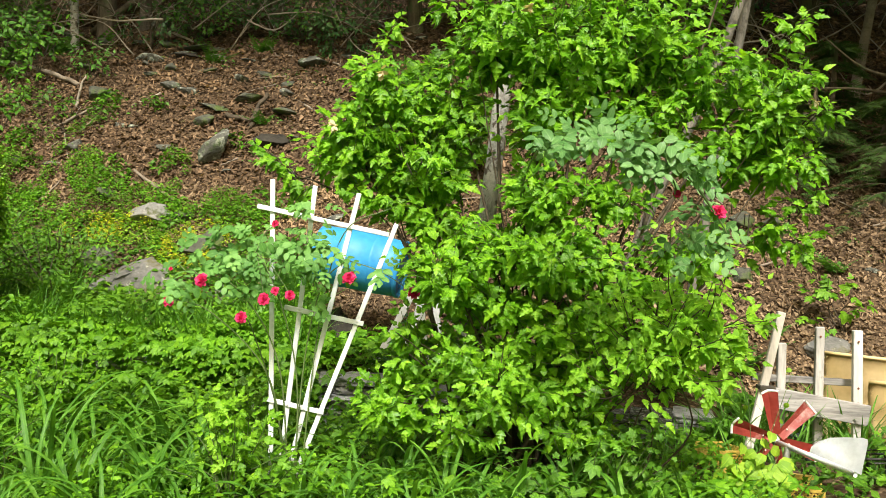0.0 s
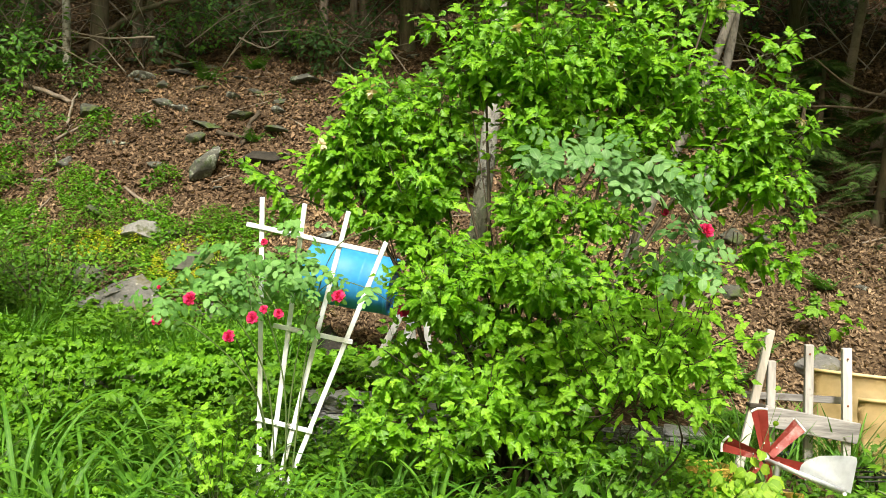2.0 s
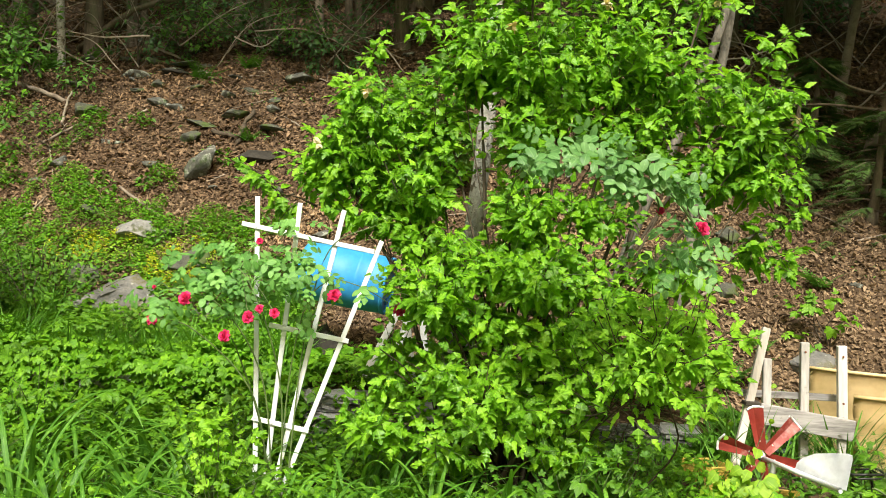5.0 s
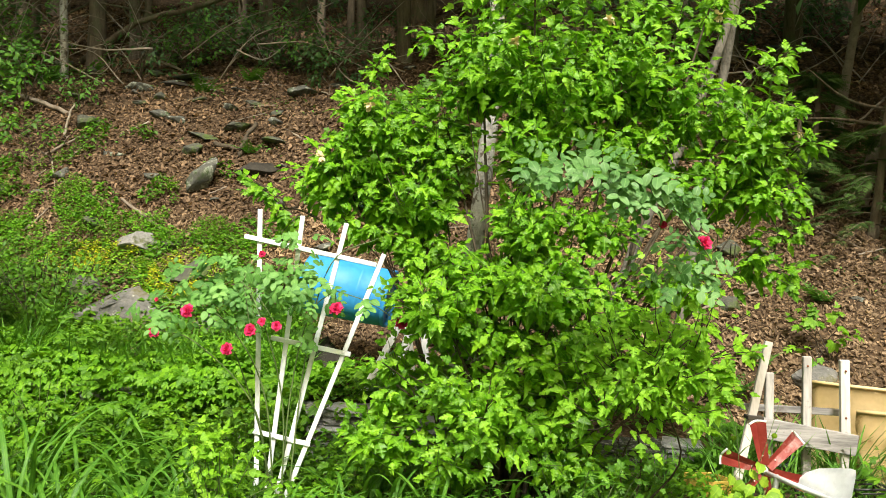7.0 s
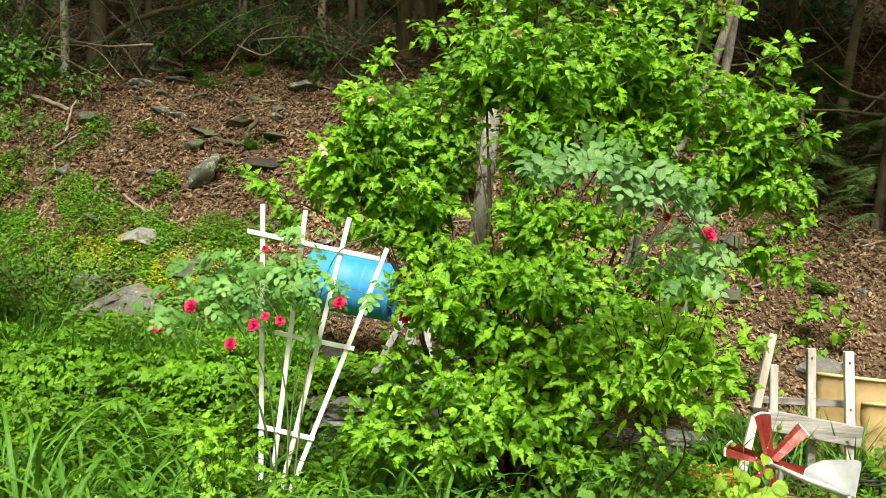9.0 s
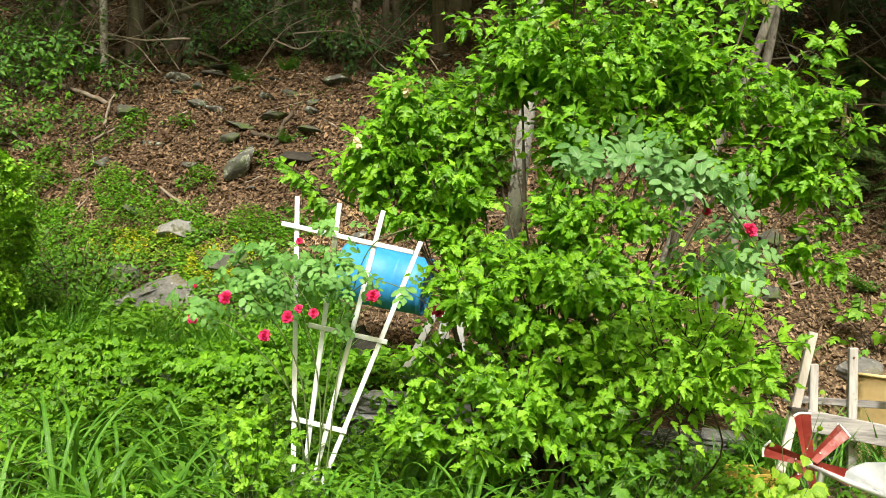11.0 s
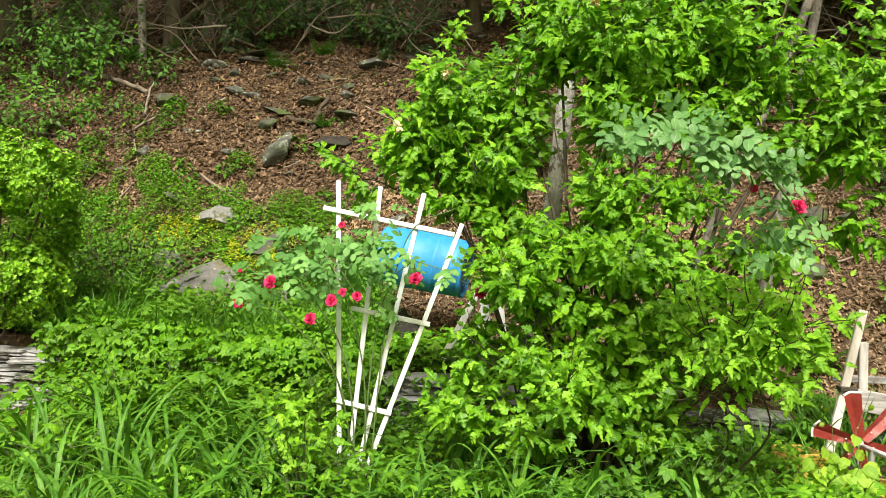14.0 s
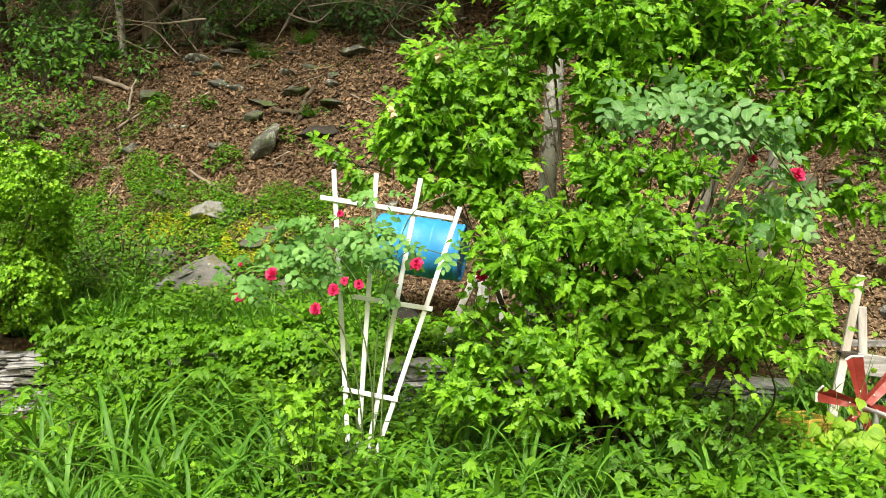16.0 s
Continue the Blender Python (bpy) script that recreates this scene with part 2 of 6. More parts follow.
def ground_material():
    m, t, b, out = nodes_of("hillside_soil")
    n2 = noise_out(t, 22, 5, 0.65)
    soil = ramp(t, n2, (0.3, (0.03, 0.021, 0.013)), (0.55, (0.08, 0.054, 0.032)), (0.75, (0.16, 0.11, 0.067)))
    c = t.nodes.new("ShaderNodeTexCoord")
    warp = node(t, "ShaderNodeTexNoise", Scale=9.0, Detail=2.0)
    t.links.new(c.outputs["Object"], warp.inputs["Vector"])
    bent = mix(t, 0.06, c.outputs["Object"], warp.outputs["Color"])
    cells = node(t, "ShaderNodeTexVoronoi", Scale=26.0)
    t.links.new(bent, cells.inputs["Vector"])
    sep = t.nodes.new("ShaderNodeSeparateXYZ")
    t.links.new(cells.outputs["Color"], sep.inputs[0])
    leaf = ramp(t, sep.outputs[0], (0.0, (0.042, 0.028, 0.017)), (0.6, (0.11, 0.074, 0.043)), (1.0, (0.25, 0.177, 0.108)))
    col = mix(t, ramp(t, cells.outputs["Distance"], (0.25, (0, 0, 0)), (0.6, (1, 1, 1))), leaf, soil)
    place = t.nodes.new("ShaderNodeSeparateXYZ")
    t.links.new(c.outputs["Object"], place.inputs[0])
    lawn = ramp(t, noise_out(t, 40, 5, 0.7), (0.3, (0.02, 0.05, 0.008)), (0.7, (0.07, 0.15, 0.025)))
    edge = t.nodes.new("ShaderNodeMath")
    edge.operation = "MULTIPLY_ADD"
    edge.inputs[1].default_value, edge.inputs[2].default_value = -1.0, 3.6
    t.links.new(place.outputs[1], edge.inputs[0])
    col = mix(t, ramp(t, edge.outputs[0], (0.0, (0, 0, 0)), (0.5, (1, 1, 1))), col, lawn)
    t.links.new(col, b.inputs["Base Color"])
    b.inputs["Roughness"].default_value = 0.95
    b.inputs["Specular IOR Level"].default_value = 0.1
    bump(t, b, mix(t, 0.5, n2, cells.outputs["Color"]), 0.9, 0.03)
    return m


M_GROUND = ground_material()


# ---- building helpers ----
def soft(a, b, t):
    t = np.clip((np.asarray(t, float) - a) / (b - a), 0, 1)
    return t * t * (3 - 2 * t)


def wall_y(x):
    return 6.05 - 0.15 * np.clip(x, -6.0, 2.3)


def ground_z(x, y):
    """Height of the land: a planted bed, a low terrace behind a stone wall, then a steep wooded bank."""
    x, y = np.asarray(x, float), np.asarray(y, float)
    wy = wall_y(x)
    bed = -0.1 + 0.0 * x
    ter = np.clip(0.22 - 0.07 * x, 0.02, 0.6)
    s = soft(1.8, 2.6, x)
    ter = ter * (1 - s) - 0.12 * s
    z = bed + (ter - bed) * soft(wy - 0.02, wy + 0.12, y)
    bank = np.where(y < 12, 1.1 + 0.75 * (y - 8.5), 3.725 + 0.5 * (y - 12))
    bank = np.where(y > 32, 13.725 + 0.12 * (y - 32), bank)
    k = 0.25
    h = np.maximum(k - np.abs(z - bank), 0) / k
    up = np.maximum(z, bank) + h * h * k / 4
    z = np.where(y > wy + 0.1, up, z)
    rough = np.sin(x * 1.9 + 0.7 * np.sin(y * 1.3)) * np.sin(y * 1.7 + 0.5 * np.sin(x * 2.3))
    return z + 0.05 * rough * soft(7.2, 9.0, y)


def unit(v):
    v = np.asarray(v, float)
    return v / np.maximum(np.linalg.norm(v, axis=-1, keepdims=True), 1e-9)


def tri_mesh(name, verts, tris, uvs=None, material=None, smooth=False):
    me = bpy.data.meshes.new(name)
    verts, tris = np.asarray(verts, np.float32), np.asarray(tris, np.int32)
    me.vertices.add(len(verts))
    me.vertices.foreach_set("co", verts.ravel())
    me.loops.add(tris.size)
    me.loops.foreach_set("vertex_index", tris.ravel())
    me.polygons.add(len(tris))
    me.polygons.foreach_set("loop_start", np.arange(0, tris.size, 3, dtype=np.int32))
    me.polygons.foreach_set("loop_total", np.full(len(tris), 3, np.int32))
    if uvs is not None:
        layer = me.uv_layers.new(name="UVMap")
        layer.data.foreach_set("uv", np.asarray(uvs, np.float32)[tris.ravel()].ravel())
    me.update(calc_edges=True)
    if smooth:
        me.polygons.foreach_set("use_smooth", np.ones(len(tris), bool))
    if material:
        me.materials.append(material)
    return me


def welded(v, t, u):
    """Joins vertices that lie at one place, so that a compound leaf is one piece."""
    _, first, back = np.unique(np.round(v, 4), axis=0, return_index=True, return_inverse=True)
    t = np.asarray(back).reshape(-1)[t]
    good = (t[:, 0] != t[:, 1]) & (t[:, 1] != t[:, 2]) & (t[:, 0] != t[:, 2])
    return v[first], t[good], u[first]


def blade(profile, fold=0.18, curl=0.25, wave=0.0):
    """Leaf one unit long along y: half-widths at stations, a folded midrib and a drooping tip."""
    verts, uvs, tris = [], [], []
    for t, w, back in profile:
        z = -curl * t * t
        verts.append((0, t, z))
        uvs.append((0, t))
        for side in (-1, 1):
            verts.append((side * w, t - back, z + fold * w + wave * math.sin(t * 19 + side)))
            uvs.append((side, t))
    for i in range(len(profile) - 1):
        a, b = 3 * i, 3 * i + 3
        tris += [(a, b, a + 1), (a + 1, b, b + 1), (a, a + 2, b), (a + 2, b + 2, b)]
    return welded(np.array(verts, float), np.array(tris), np.array(uvs, float))


T_LOBED = [blade([(0, 0, 0), (0.08, 0.1, 0), (0.2, 0.27 * k, 0), (0.3, 0.37 * k, -0.12), (0.4, 0.25 * k, 0), (0.54, 0.26 * k, -0.1), (0.63, 0.17 * k, 0), (0.78, 0.13 * k, -0.05), (1, 0, 0)], f, c)
           for f, c, k in ((0.2, 0.35, 1.0), (0.32, 0.5, 0.9), (-0.15, 0.3, 1.0), (0.12, 0.15, 1.1), (-0.3, 0.4, 0.9), (0.25, 0.6, 0.75), (0.4, 0.1, 0.8))]
T_GRAPE = [blade([(0, 0.03, 0.06), (0.08, 0.3, 0.1), (0.28, 0.42, 0), (0.42, 0.45, -0.06), (0.5, 0.36, 0), (0.66, 0.3, -0.06), (0.78, 0.17, 0), (1, 0, 0)], f, c) for f, c in ((0.12, 0.3), (0.25, 0.15), (0.05, 0.5))]
T_OVAL = [blade([(0, 0, 0), (0.15, 0.2, 0), (0.4, 0.32, 0), (0.65, 0.28, 0), (0.88, 0.13, 0), (1, 0, 0)], f, c) for f, c in ((0.2, 0.15), (0.3, 0.3), (0.1, 0.05))]
T_POINT = [blade([(0, 0, 0), (0.2, 0.2, 0), (0.45, 0.26, 0), (0.75, 0.13, 0), (1, 0, 0)], f, c) for f, c in ((0.2, 0.25), (0.3, 0.4), (0.15, 0.1))]
T_DRY = [blade([(0, a, 0), (m, b, k), (1, c, -k)], f, q, w) for a, m, b, k, c, f, q, w in ((0.07, 0.5, 0.22, 0.05, 0.06, 0.5, 0.3, 0.05), (0.02, 0.4, 0.36, 0.14, 0.05, -0.4, -0.3, 0.08), (0.05, 0.6, 0.1, 0.0, 0.03, 0.9, 0.5, 0.0), (0.16, 0.45, 0.3, -0.12, 0.12, 0.2, 0.6, 0.1), (0.03, 0.55, 0.26, 0.2, 0.02, 1.2, -0.4, 0.06))]
T_GRASS = [blade([(0, 0.012, 0), (0.4, 0.014, 0), (0.75, 0.01, 0), (1, 0.001, 0)], 0.3, c) for c in (0.15, 0.4, 0.7)]
T_FAR = [blade([(0, 0, 0), (0.42, 0.27, 0), (1, 0, 0)], f, c) for f, c in ((0.2, 0.25), (0.3, 0.4), (0.15, 0.1))]
T_SMALL = [blade([(0, 0, 0), (0.35, 0.28, 0), (0.75, 0.24, 0), (1, 0, 0)], f, c) for f, c in ((0.2, 0.15), (0.3, 0.3), (0.1, 0.05))]
T_BOX = [blade([(0, 0, 0), (0.55, 0.3, 0), (1, 0, 0)], f, 0.1) for f in (0.15, 0.4)]
T_TINY = [blade([(0, 0.02, 0), (0.5, 0.3, 0), (1, 0.02, 0)], 0.15, 0.15)]


def palmate(n, spread, w=0.26):
    """Compound leaf of n leaflets from one point."""
    vs, ts, us, at = [], [], [], 0
    v, t, u = blade([(0, 0, 0), (0.3, w * 0.7, 0), (0.65, w, 0), (1, 0, 0)], 0.2, 0.3)
    for i in range(n):
        a = radians(spread) * (i / (n - 1) - 0.5)
        r = np.array([[math.cos(a), math.sin(a), 0], [-math.sin(a), math.cos(a), 0], [0, 0, 1]])
        vs.append((v * (1 - 0.35 * abs(i / (n - 1) - 0.5) * 2)) @ r)
        ts.append(t + at)
        us.append(u)
        at += len(v)
    return welded(np.concatenate(vs), np.concatenate(ts), np.concatenate(us))


def pinnate(pairs, w, length, end=True):
    """Compound leaf or frond: leaflets in pairs along a stalk one unit long."""
    vs, ts, us, at = [], [], [], 0
    v, t, u = blade([(0, 0, 0), (0.16, w * 0.72, 0), (0.42, w, 0), (0.7, w * 0.86, 0), (0.9, w * 0.45, 0), (1, 0, 0)] if pairs < 5 else [(0, 0, 0), (0.45, w, 0), (1, 0, 0)], 0.15, 0.2)
    places = [(k / pairs, s) for k in range(1 if pairs < 5 else 0, pairs) for s in (-1, 1)] + ([(1 - 0.5 / pairs, 0)] if end else [])
    for y, s in places:
        a = radians(62) * s
        size = length * (0.6 + 0.4 * math.sin(math.pi * min(1, 0.15 + y))) if pairs < 5 else length * (1.05 - y) ** 0.8
        r = np.array([[math.cos(a), -math.sin(a), 0], [math.sin(a), math.cos(a), 0], [0, 0, 1]])
        vs.append((v * size) @ r + np.array([0, y, -0.25 * y * y]))
        ts.append(t + at)
        us.append(u)
        at += len(v)
    spots = [(0.0, 0.0)] + [(y, -0.25 * y * y) for y in sorted({p[0] for p in places})]
    for (y0, z0), (y1, z1) in zip(spots, spots[1:]):
        if y1 > y0:
            vs.append(np.array([(0, y0, z0), (0, y1, z1), (0.008, (y0 + y1) / 2, (z0 + z1) / 2)]))
            ts.append(np.array([(0, 1, 2)]) + at)
            us.append(np.array([(0, 0), (0, 0), (0, 0)]))
            at += 3
    return welded(np.concatenate(vs), np.concatenate(ts), np.concatenate(us))


T_CREEPER = [palmate(5, 200), palmate(5, 170), palmate(3, 120)]
T_ROSE = [pinnate(3, 0.33, 0.42), pinnate(3, 0.36, 0.38)]
T_FROND = [pinnate(11, 0.16, 0.3), pinnate(9, 0.2, 0.34)]
T_SPRAY = [pinnate(9, 0.15, 0.34), pinnate(8, 0.14, 0.4)]


class Leaves:
    """Gathers leaves (place, way of growth, upper side, size) and joins them into one mesh."""

    def __init__(self, templates):
        self.templates, self.rows = templates, []

    def add(self, at, axis, up, size):
        at, axis, up = np.atleast_2d(at), np.atleast_2d(axis), np.atleast_2d(up)
        n = max(len(at), len(axis), len(up))
        size = np.broadcast_to(np.asarray(size, float), (n,))
        self.rows.append(np.concatenate([np.broadcast_to(at, (n, 3)), np.broadcast_to(axis, (n, 3)), np.broadcast_to(up, (n, 3)), size[:, None]], 1))

    def arrays(self):
        r = np.concatenate(self.rows)
        axis = unit(r[:, 3:6])
        side = unit(np.cross(axis, r[:, 6:9]))
        up = np.cross(side, axis)
        return r[:, :3], axis, side, up, r[:, 9]

    def mesh(self, name, material, pick=None):
        at, axis, side, up, size = self.arrays()
        which = rng.integers(0, len(self.templates), len(at))
        vs, ts, us, start = [], [], [], 0
        for k, (v, t, u) in enumerate(self.templates):
            sel = which == k
            if pick is not None:
                sel = sel & pick
            n = int(sel.sum())
            if not n:
                continue
            w = v[None, :, :] * size[sel][:, None, None]
            p = at[sel][:, None, :] + w[..., :1] * side[sel][:, None, :] + w[..., 1:2] * axis[sel][:, None, :] + w[..., 2:] * up[sel][:, None, :]
            vs.append(p.reshape(-1, 3))
            ts.append((t[None] + (np.arange(n) * len(v))[:, None, None] + start).reshape(-1, 3))
            us.append(np.tile(u, (n, 1)))
            start += n * len(v)
        return tri_mesh(name, np.concatenate(vs), np.concatenate(ts), np.concatenate(us), material)


def tube_mesh(name, lines, material, sides=6):
    """Tapered round stems along polylines: (points, radius at start, radius at end)."""
    vs, ts, start = [], [], 0
    ang = np.arange(sides) * 2 * math.pi / sides
    for pts, r0, r1 in lines:
        pts = np.asarray(pts, float)
        n = len(pts)
        tan = unit(np.gradient(pts, axis=0))
        ref = np.where(np.abs(tan[:, 2:]) > 0.9, [[1.0, 0, 0]], [[0, 0, 1.0]])
        s = unit(np.cross(tan, ref))
        u = np.cross(s, tan)
        rad = np.linspace(r0, r1, n)
        ring = pts[:, None] + rad[:, None, None] * (np.cos(ang)[None, :, None] * s[:, None] + np.sin(ang)[None, :, None] * u[:, None])
        vs.append(ring.reshape(-1, 3))
        for i in range(n - 1):
            for j in range(sides):
                a, b = start + i * sides + j, start + i * sides + (j + 1) % sides
                ts += [(a, b, a + sides), (b, b + sides, a + sides)]
        for i, base in ((0, start), (1, start + (n - 1) * sides)):
            for j in range(1, sides - 1):
                ts.append((base, base + j + i, base + j + 1 - i) if i else (base, base + j + 1, base + j))
        start += n * sides
    return tri_mesh(name, np.concatenate(vs), ts, None, material, smooth=True)


def curve_through(points, n=10):
    """Smooth polyline through a few points."""
    p = np.asarray(points, float)
    if len(p) == 2:
        return p[0] + np.linspace(0, 1, n)[:, None] * (p[1] - p[0])
    out = []
    q = np.vstack([2 * p[0] - p[1], p, 2 * p[-1] - p[-2]])
    for i in range(len(p) - 1):
        a, b, c, d = q[i:i + 4]
        for t in np.linspace(0, 1, n, endpoint=i == len(p) - 2):
            out.append(0.5 * (2 * b + (c - a) * t + (2 * a - 5 * b + 4 * c - d) * t * t + (3 * b - a - 3 * c + d) * t ** 3))
    return np.array(out)


def thing(name, at, label, category, group="", kind=""):
    ob = new(name)
    ob.location = at
    ob.empty_display_size = 0.1
    return tagged(ob, label, category, group, kind)


def under(name, me, parent, label=""):
    """A ready mesh in world places as a part of a thing that is moved but not turned."""
    ob = new(name, me)
    ob.parent = parent
    top, off = parent, Vector((0, 0, 0))
    while top:
        off += top.location
        top = top.parent
    ob.location = -off
    return tagged(ob, label)


def bm_mesh(name, bm, material, smooth=False):
    me = bpy.data.meshes.new(name)
    bm.to_mesh(me)
    bm.free()
    if smooth:
        me.polygons.foreach_set("use_smooth", np.ones(len(me.polygons), bool))
    me.materials.append(material)
    return me


def box_bm(size, m=Matrix(), bevel=0.004, segments=1):
    bm = bmesh.new()
    bmesh.ops.create_cube(bm, size=1.0, matrix=Matrix.Diagonal((*size, 1)))
    if bevel:
        bmesh.ops.bevel(bm, geom=bm.edges[:], offset=bevel, segments=segments, affect="EDGES")
    bmesh.ops.transform(bm, matrix=m, verts=bm.verts[:])
    return bm


def beam_bm(a, b, width, depth, face=(0, 1, 0), bevel=0.004):
    """A board from a to b; its thin side points along face."""
    a, b = Vector(a), Vector(b)
    d = (b - a).normalized()
    y = Vector(face)
    y = (y - d * y.dot(d)).normalized()
    x = y.cross(d)
    m = Matrix((x, y, d)).transposed().to_4x4()
    m.translation = (a + b) / 2
    return box_bm((width, depth, (b - a).length), m, bevel)


def rock_mesh(name, size, material, seed, sub=4):
    bm = bmesh.new()
    bmesh.ops.create_icosphere(bm, subdivisions=sub, radius=0.5)
    r = random.Random(seed)
    off = Vector((r.uniform(-50, 50), r.uniform(-50, 50), r.uniform(-50, 50)))
    planes = [(Vector((r.uniform(-1, 1), r.uniform(-1, 1), r.uniform(-1, 1))).normalized(), r.uniform(0.2, 0.38)) for _ in range(15)]
    for v in bm.verts:
        p = v.co.copy()
        for nrm, dist in planes:
            over = p.dot(nrm) - dist
            if over > 0:
                p -= nrm * over * 0.97
        p *= 1 + 0.07 * noise.noise(p * 2.2 + off) + 0.07 * noise.noise(p * 7 + off) + 0.07 * noise.noise(p * 16 + off) + 0.04 * noise.noise(p * 40 + off)
        v.co = Vector((p.x * size[0], p.y * size[1], p.z * size[2])) * 1.2
    return bm_mesh(name, bm, material, True)


# ---- the land ----
def land():
    xs = np.concatenate([np.array([-400, -150, -60, -30, -20]), np.arange(-14, 14.01, 0.14), np.array([20, 30, 60, 150, 400])])
    ys = np.concatenate([np.array([-400, -150, -60, -25, -10, -4]), np.arange(0, 24, 0.12), np.array([26, 30, 40, 60, 120, 400])])
    gx, gy = np.meshgrid(xs, ys)
    gz = ground_z(gx, gy)
    for i in range(gx.shape[0]):
        for j in range(gx.shape[1]):
            if abs(gx[i, j]) < 14 and 0 < gy[i, j] < 24:
                gz[i, j] += 0.06 * noise.noise((gx[i, j] * 1.7, gy[i, j] * 1.7, 0)) + 0.03 * noise.noise((gx[i, j] * 5, gy[i, j] * 5, 3))
    v = np.stack([gx, gy, gz], -1).reshape(-1, 3)
    n = len(xs)
    i, j = np.meshgrid(np.arange(len(ys) - 1), np.arange(n - 1), indexing="ij")
    a = (i * n + j).ravel()
    tris = np.concatenate([np.stack([a, a + 1, a + n + 1], 1), np.stack([a, a + n + 1, a + n], 1)])
    ob = new("ground", tri_mesh("ground", v, tris, None, M_GROUND, smooth=True))
    tagged(ob, "dark soil of a garden bed and a steep wooded bank under dry leaves", "ground", kind="structure")


land()


def rock(at, size, turn, material, seed, label, name="rock", group="hillside rocks", sink=0.36, sub=4):
    ob = new(name, rock_mesh(name, size, material, seed, sub))
    z = at[2] if len(at) > 2 else float(ground_z(at[0], at[1]))
    ob.matrix_basis = pose(at[0], at[1], z + size[2] * (0.5 - sink), *turn)
    return tagged(ob, label, "rock", group)


rock((-3.08, 8.1), (1.0, 0.8, 0.34), (44, 10, 6), M_OUTCROP, 41, "smooth grey bedrock outcrop with lichen among weeds", "rock_outcrop", sink=0.3)
rock((-3.75, 8.5), (0.6, 0.5, 0.34), (0, 8, -20), M_MOSSY, 12, "grey-brown mossy ledge beside the bedrock outcrop", "rock_ledge", sink=0.55)
rock((-2.6, 8.65), (0.5, 0.4, 0.3), (0, -8, 30), M_MOSSY, 21, "weathered mossy ledge under yellow stonecrop", "rock_ledge", sink=0.55)
rock((-2.24, 7.85), (0.36, 0.3, 0.3), (0, 14, 20), M_OUTCROP, 5, "grey boulder half hidden behind rose leaves", sink=0.2)
rock((-3.4, 9.05), (0.6, 0.4, 0.3), (10, 8, 5), M_WHITE_STONE, 47, "pale whitish-grey boulder above the outcrop", sink=0.32)
rock((-3.0, 9.05), (0.4, 0.3, 0.16), (0, -6, 40), M_MOSSY, 8, "grey-brown flat stone beside the pale boulder")
rock((-2.95, 10.0), (0.36, 0.3, 0.6), (-20, 32, 12), M_STONE, 9, "dark lichen-spotted upright slab of slate on the slope", sink=0.2)
rock((-3.28, 10.72), (0.3, 0.26, 0.26), (0, 5, 60), M_MOSSY, 10, "dark mossy stone in the leaf litter")
rock((-3.2, 11.05), (0.5, 0.36, 0.12), (18, 10, 12), M_MOSSY, 11, "flat grey slate slab in the leaf litter")
rock((-2.75, 11.2), (0.4, 0.34, 0.16), (12, -12, 34), M_MOSSY, 13, "flat grey slate slab in the leaf litter")
# hollow shade put into the near-black colour of these two slabs
rock((-2.35, 10.35), (0.5, 0.42, 0.22), (14, 8, -10), M_SHADE_ROCK, 14, "overhanging slab darkened for the shaded hollow beneath it")
rock((-4.05, 12.5), (0.5, 0.4, 0.1), (8, 6, 10), M_SHADE_ROCK, 31, "slate darkened for the shaded gaps of a small stack", sink=0.1)
rock((-3.95, 12.62, 4.12), (0.55, 0.42, 0.09), (4, -8, 25), M_MOSSY, 32, "mossy slate slab lying on a small stack", sink=0.3)
rock((-3.62, 12.45), (0.4, 0.3, 0.13), (12, 8, -16), M_WHITE_STONE, 34, "pale broken slate at the foot of a small stack", sink=0.3)
rock((-4.1, 12.6), (0.45, 0.32, 0.12), (10, 4, 15), M_STONE, 15, "grey slate slab at the edge of the woods")
rock((-3.7, 12.75), (0.6, 0.4, 0.14), (12, 8, -6), M_MOSSY, 16, "grey slate slab at the edge of the woods")
rock((-3.95, 11.55), (0.34, 0.26, 0.16), (10, 0, 50), M_STONE, 17, "small grey stone in the leaf litter")
rock((-4.9, 11.3), (0.4, 0.3, 0.26), (0, 0, 20), M_MOSSY, 18, "small dark stone on the slope")
rock((-4.3, 10.6), (0.34, 0.2, 0.1), (20, 0, 8), M_STONE, 19, "small flat slate on the slope")
rock((3.47, 7.4), (0.5, 0.4, 0.2), (24, 4, 10), M_OUTCROP, 23, "flat grey stone in the litter behind the pallet", sink=0.3)
rock((3.02, 8.3), (0.34, 0.26, 0.14), (10, 0, 30), M_MOSSY, 27, "low dark mossy stone above the old pallet")
rock((3.3, 9.0), (0.36, 0.26, 0.18), (10, 6, 10), M_MOSSY, 24, "small dark stone in the leaf litter")
rock((1.95, 7.3), (0.35, 0.26, 0.2), (10, -12, 10), M_STONE, 25, "grey stone in the leaf litter")
# boulder added to prop the barrel; its near-black tone stands for the shade
rock((-1.0, 7.38), (0.7, 0.5, 0.42), (0, 6, 30), M_SHADE_ROCK, 26, "added boulder under the blue barrel's end, darkened for the shade there", sink=0.2)
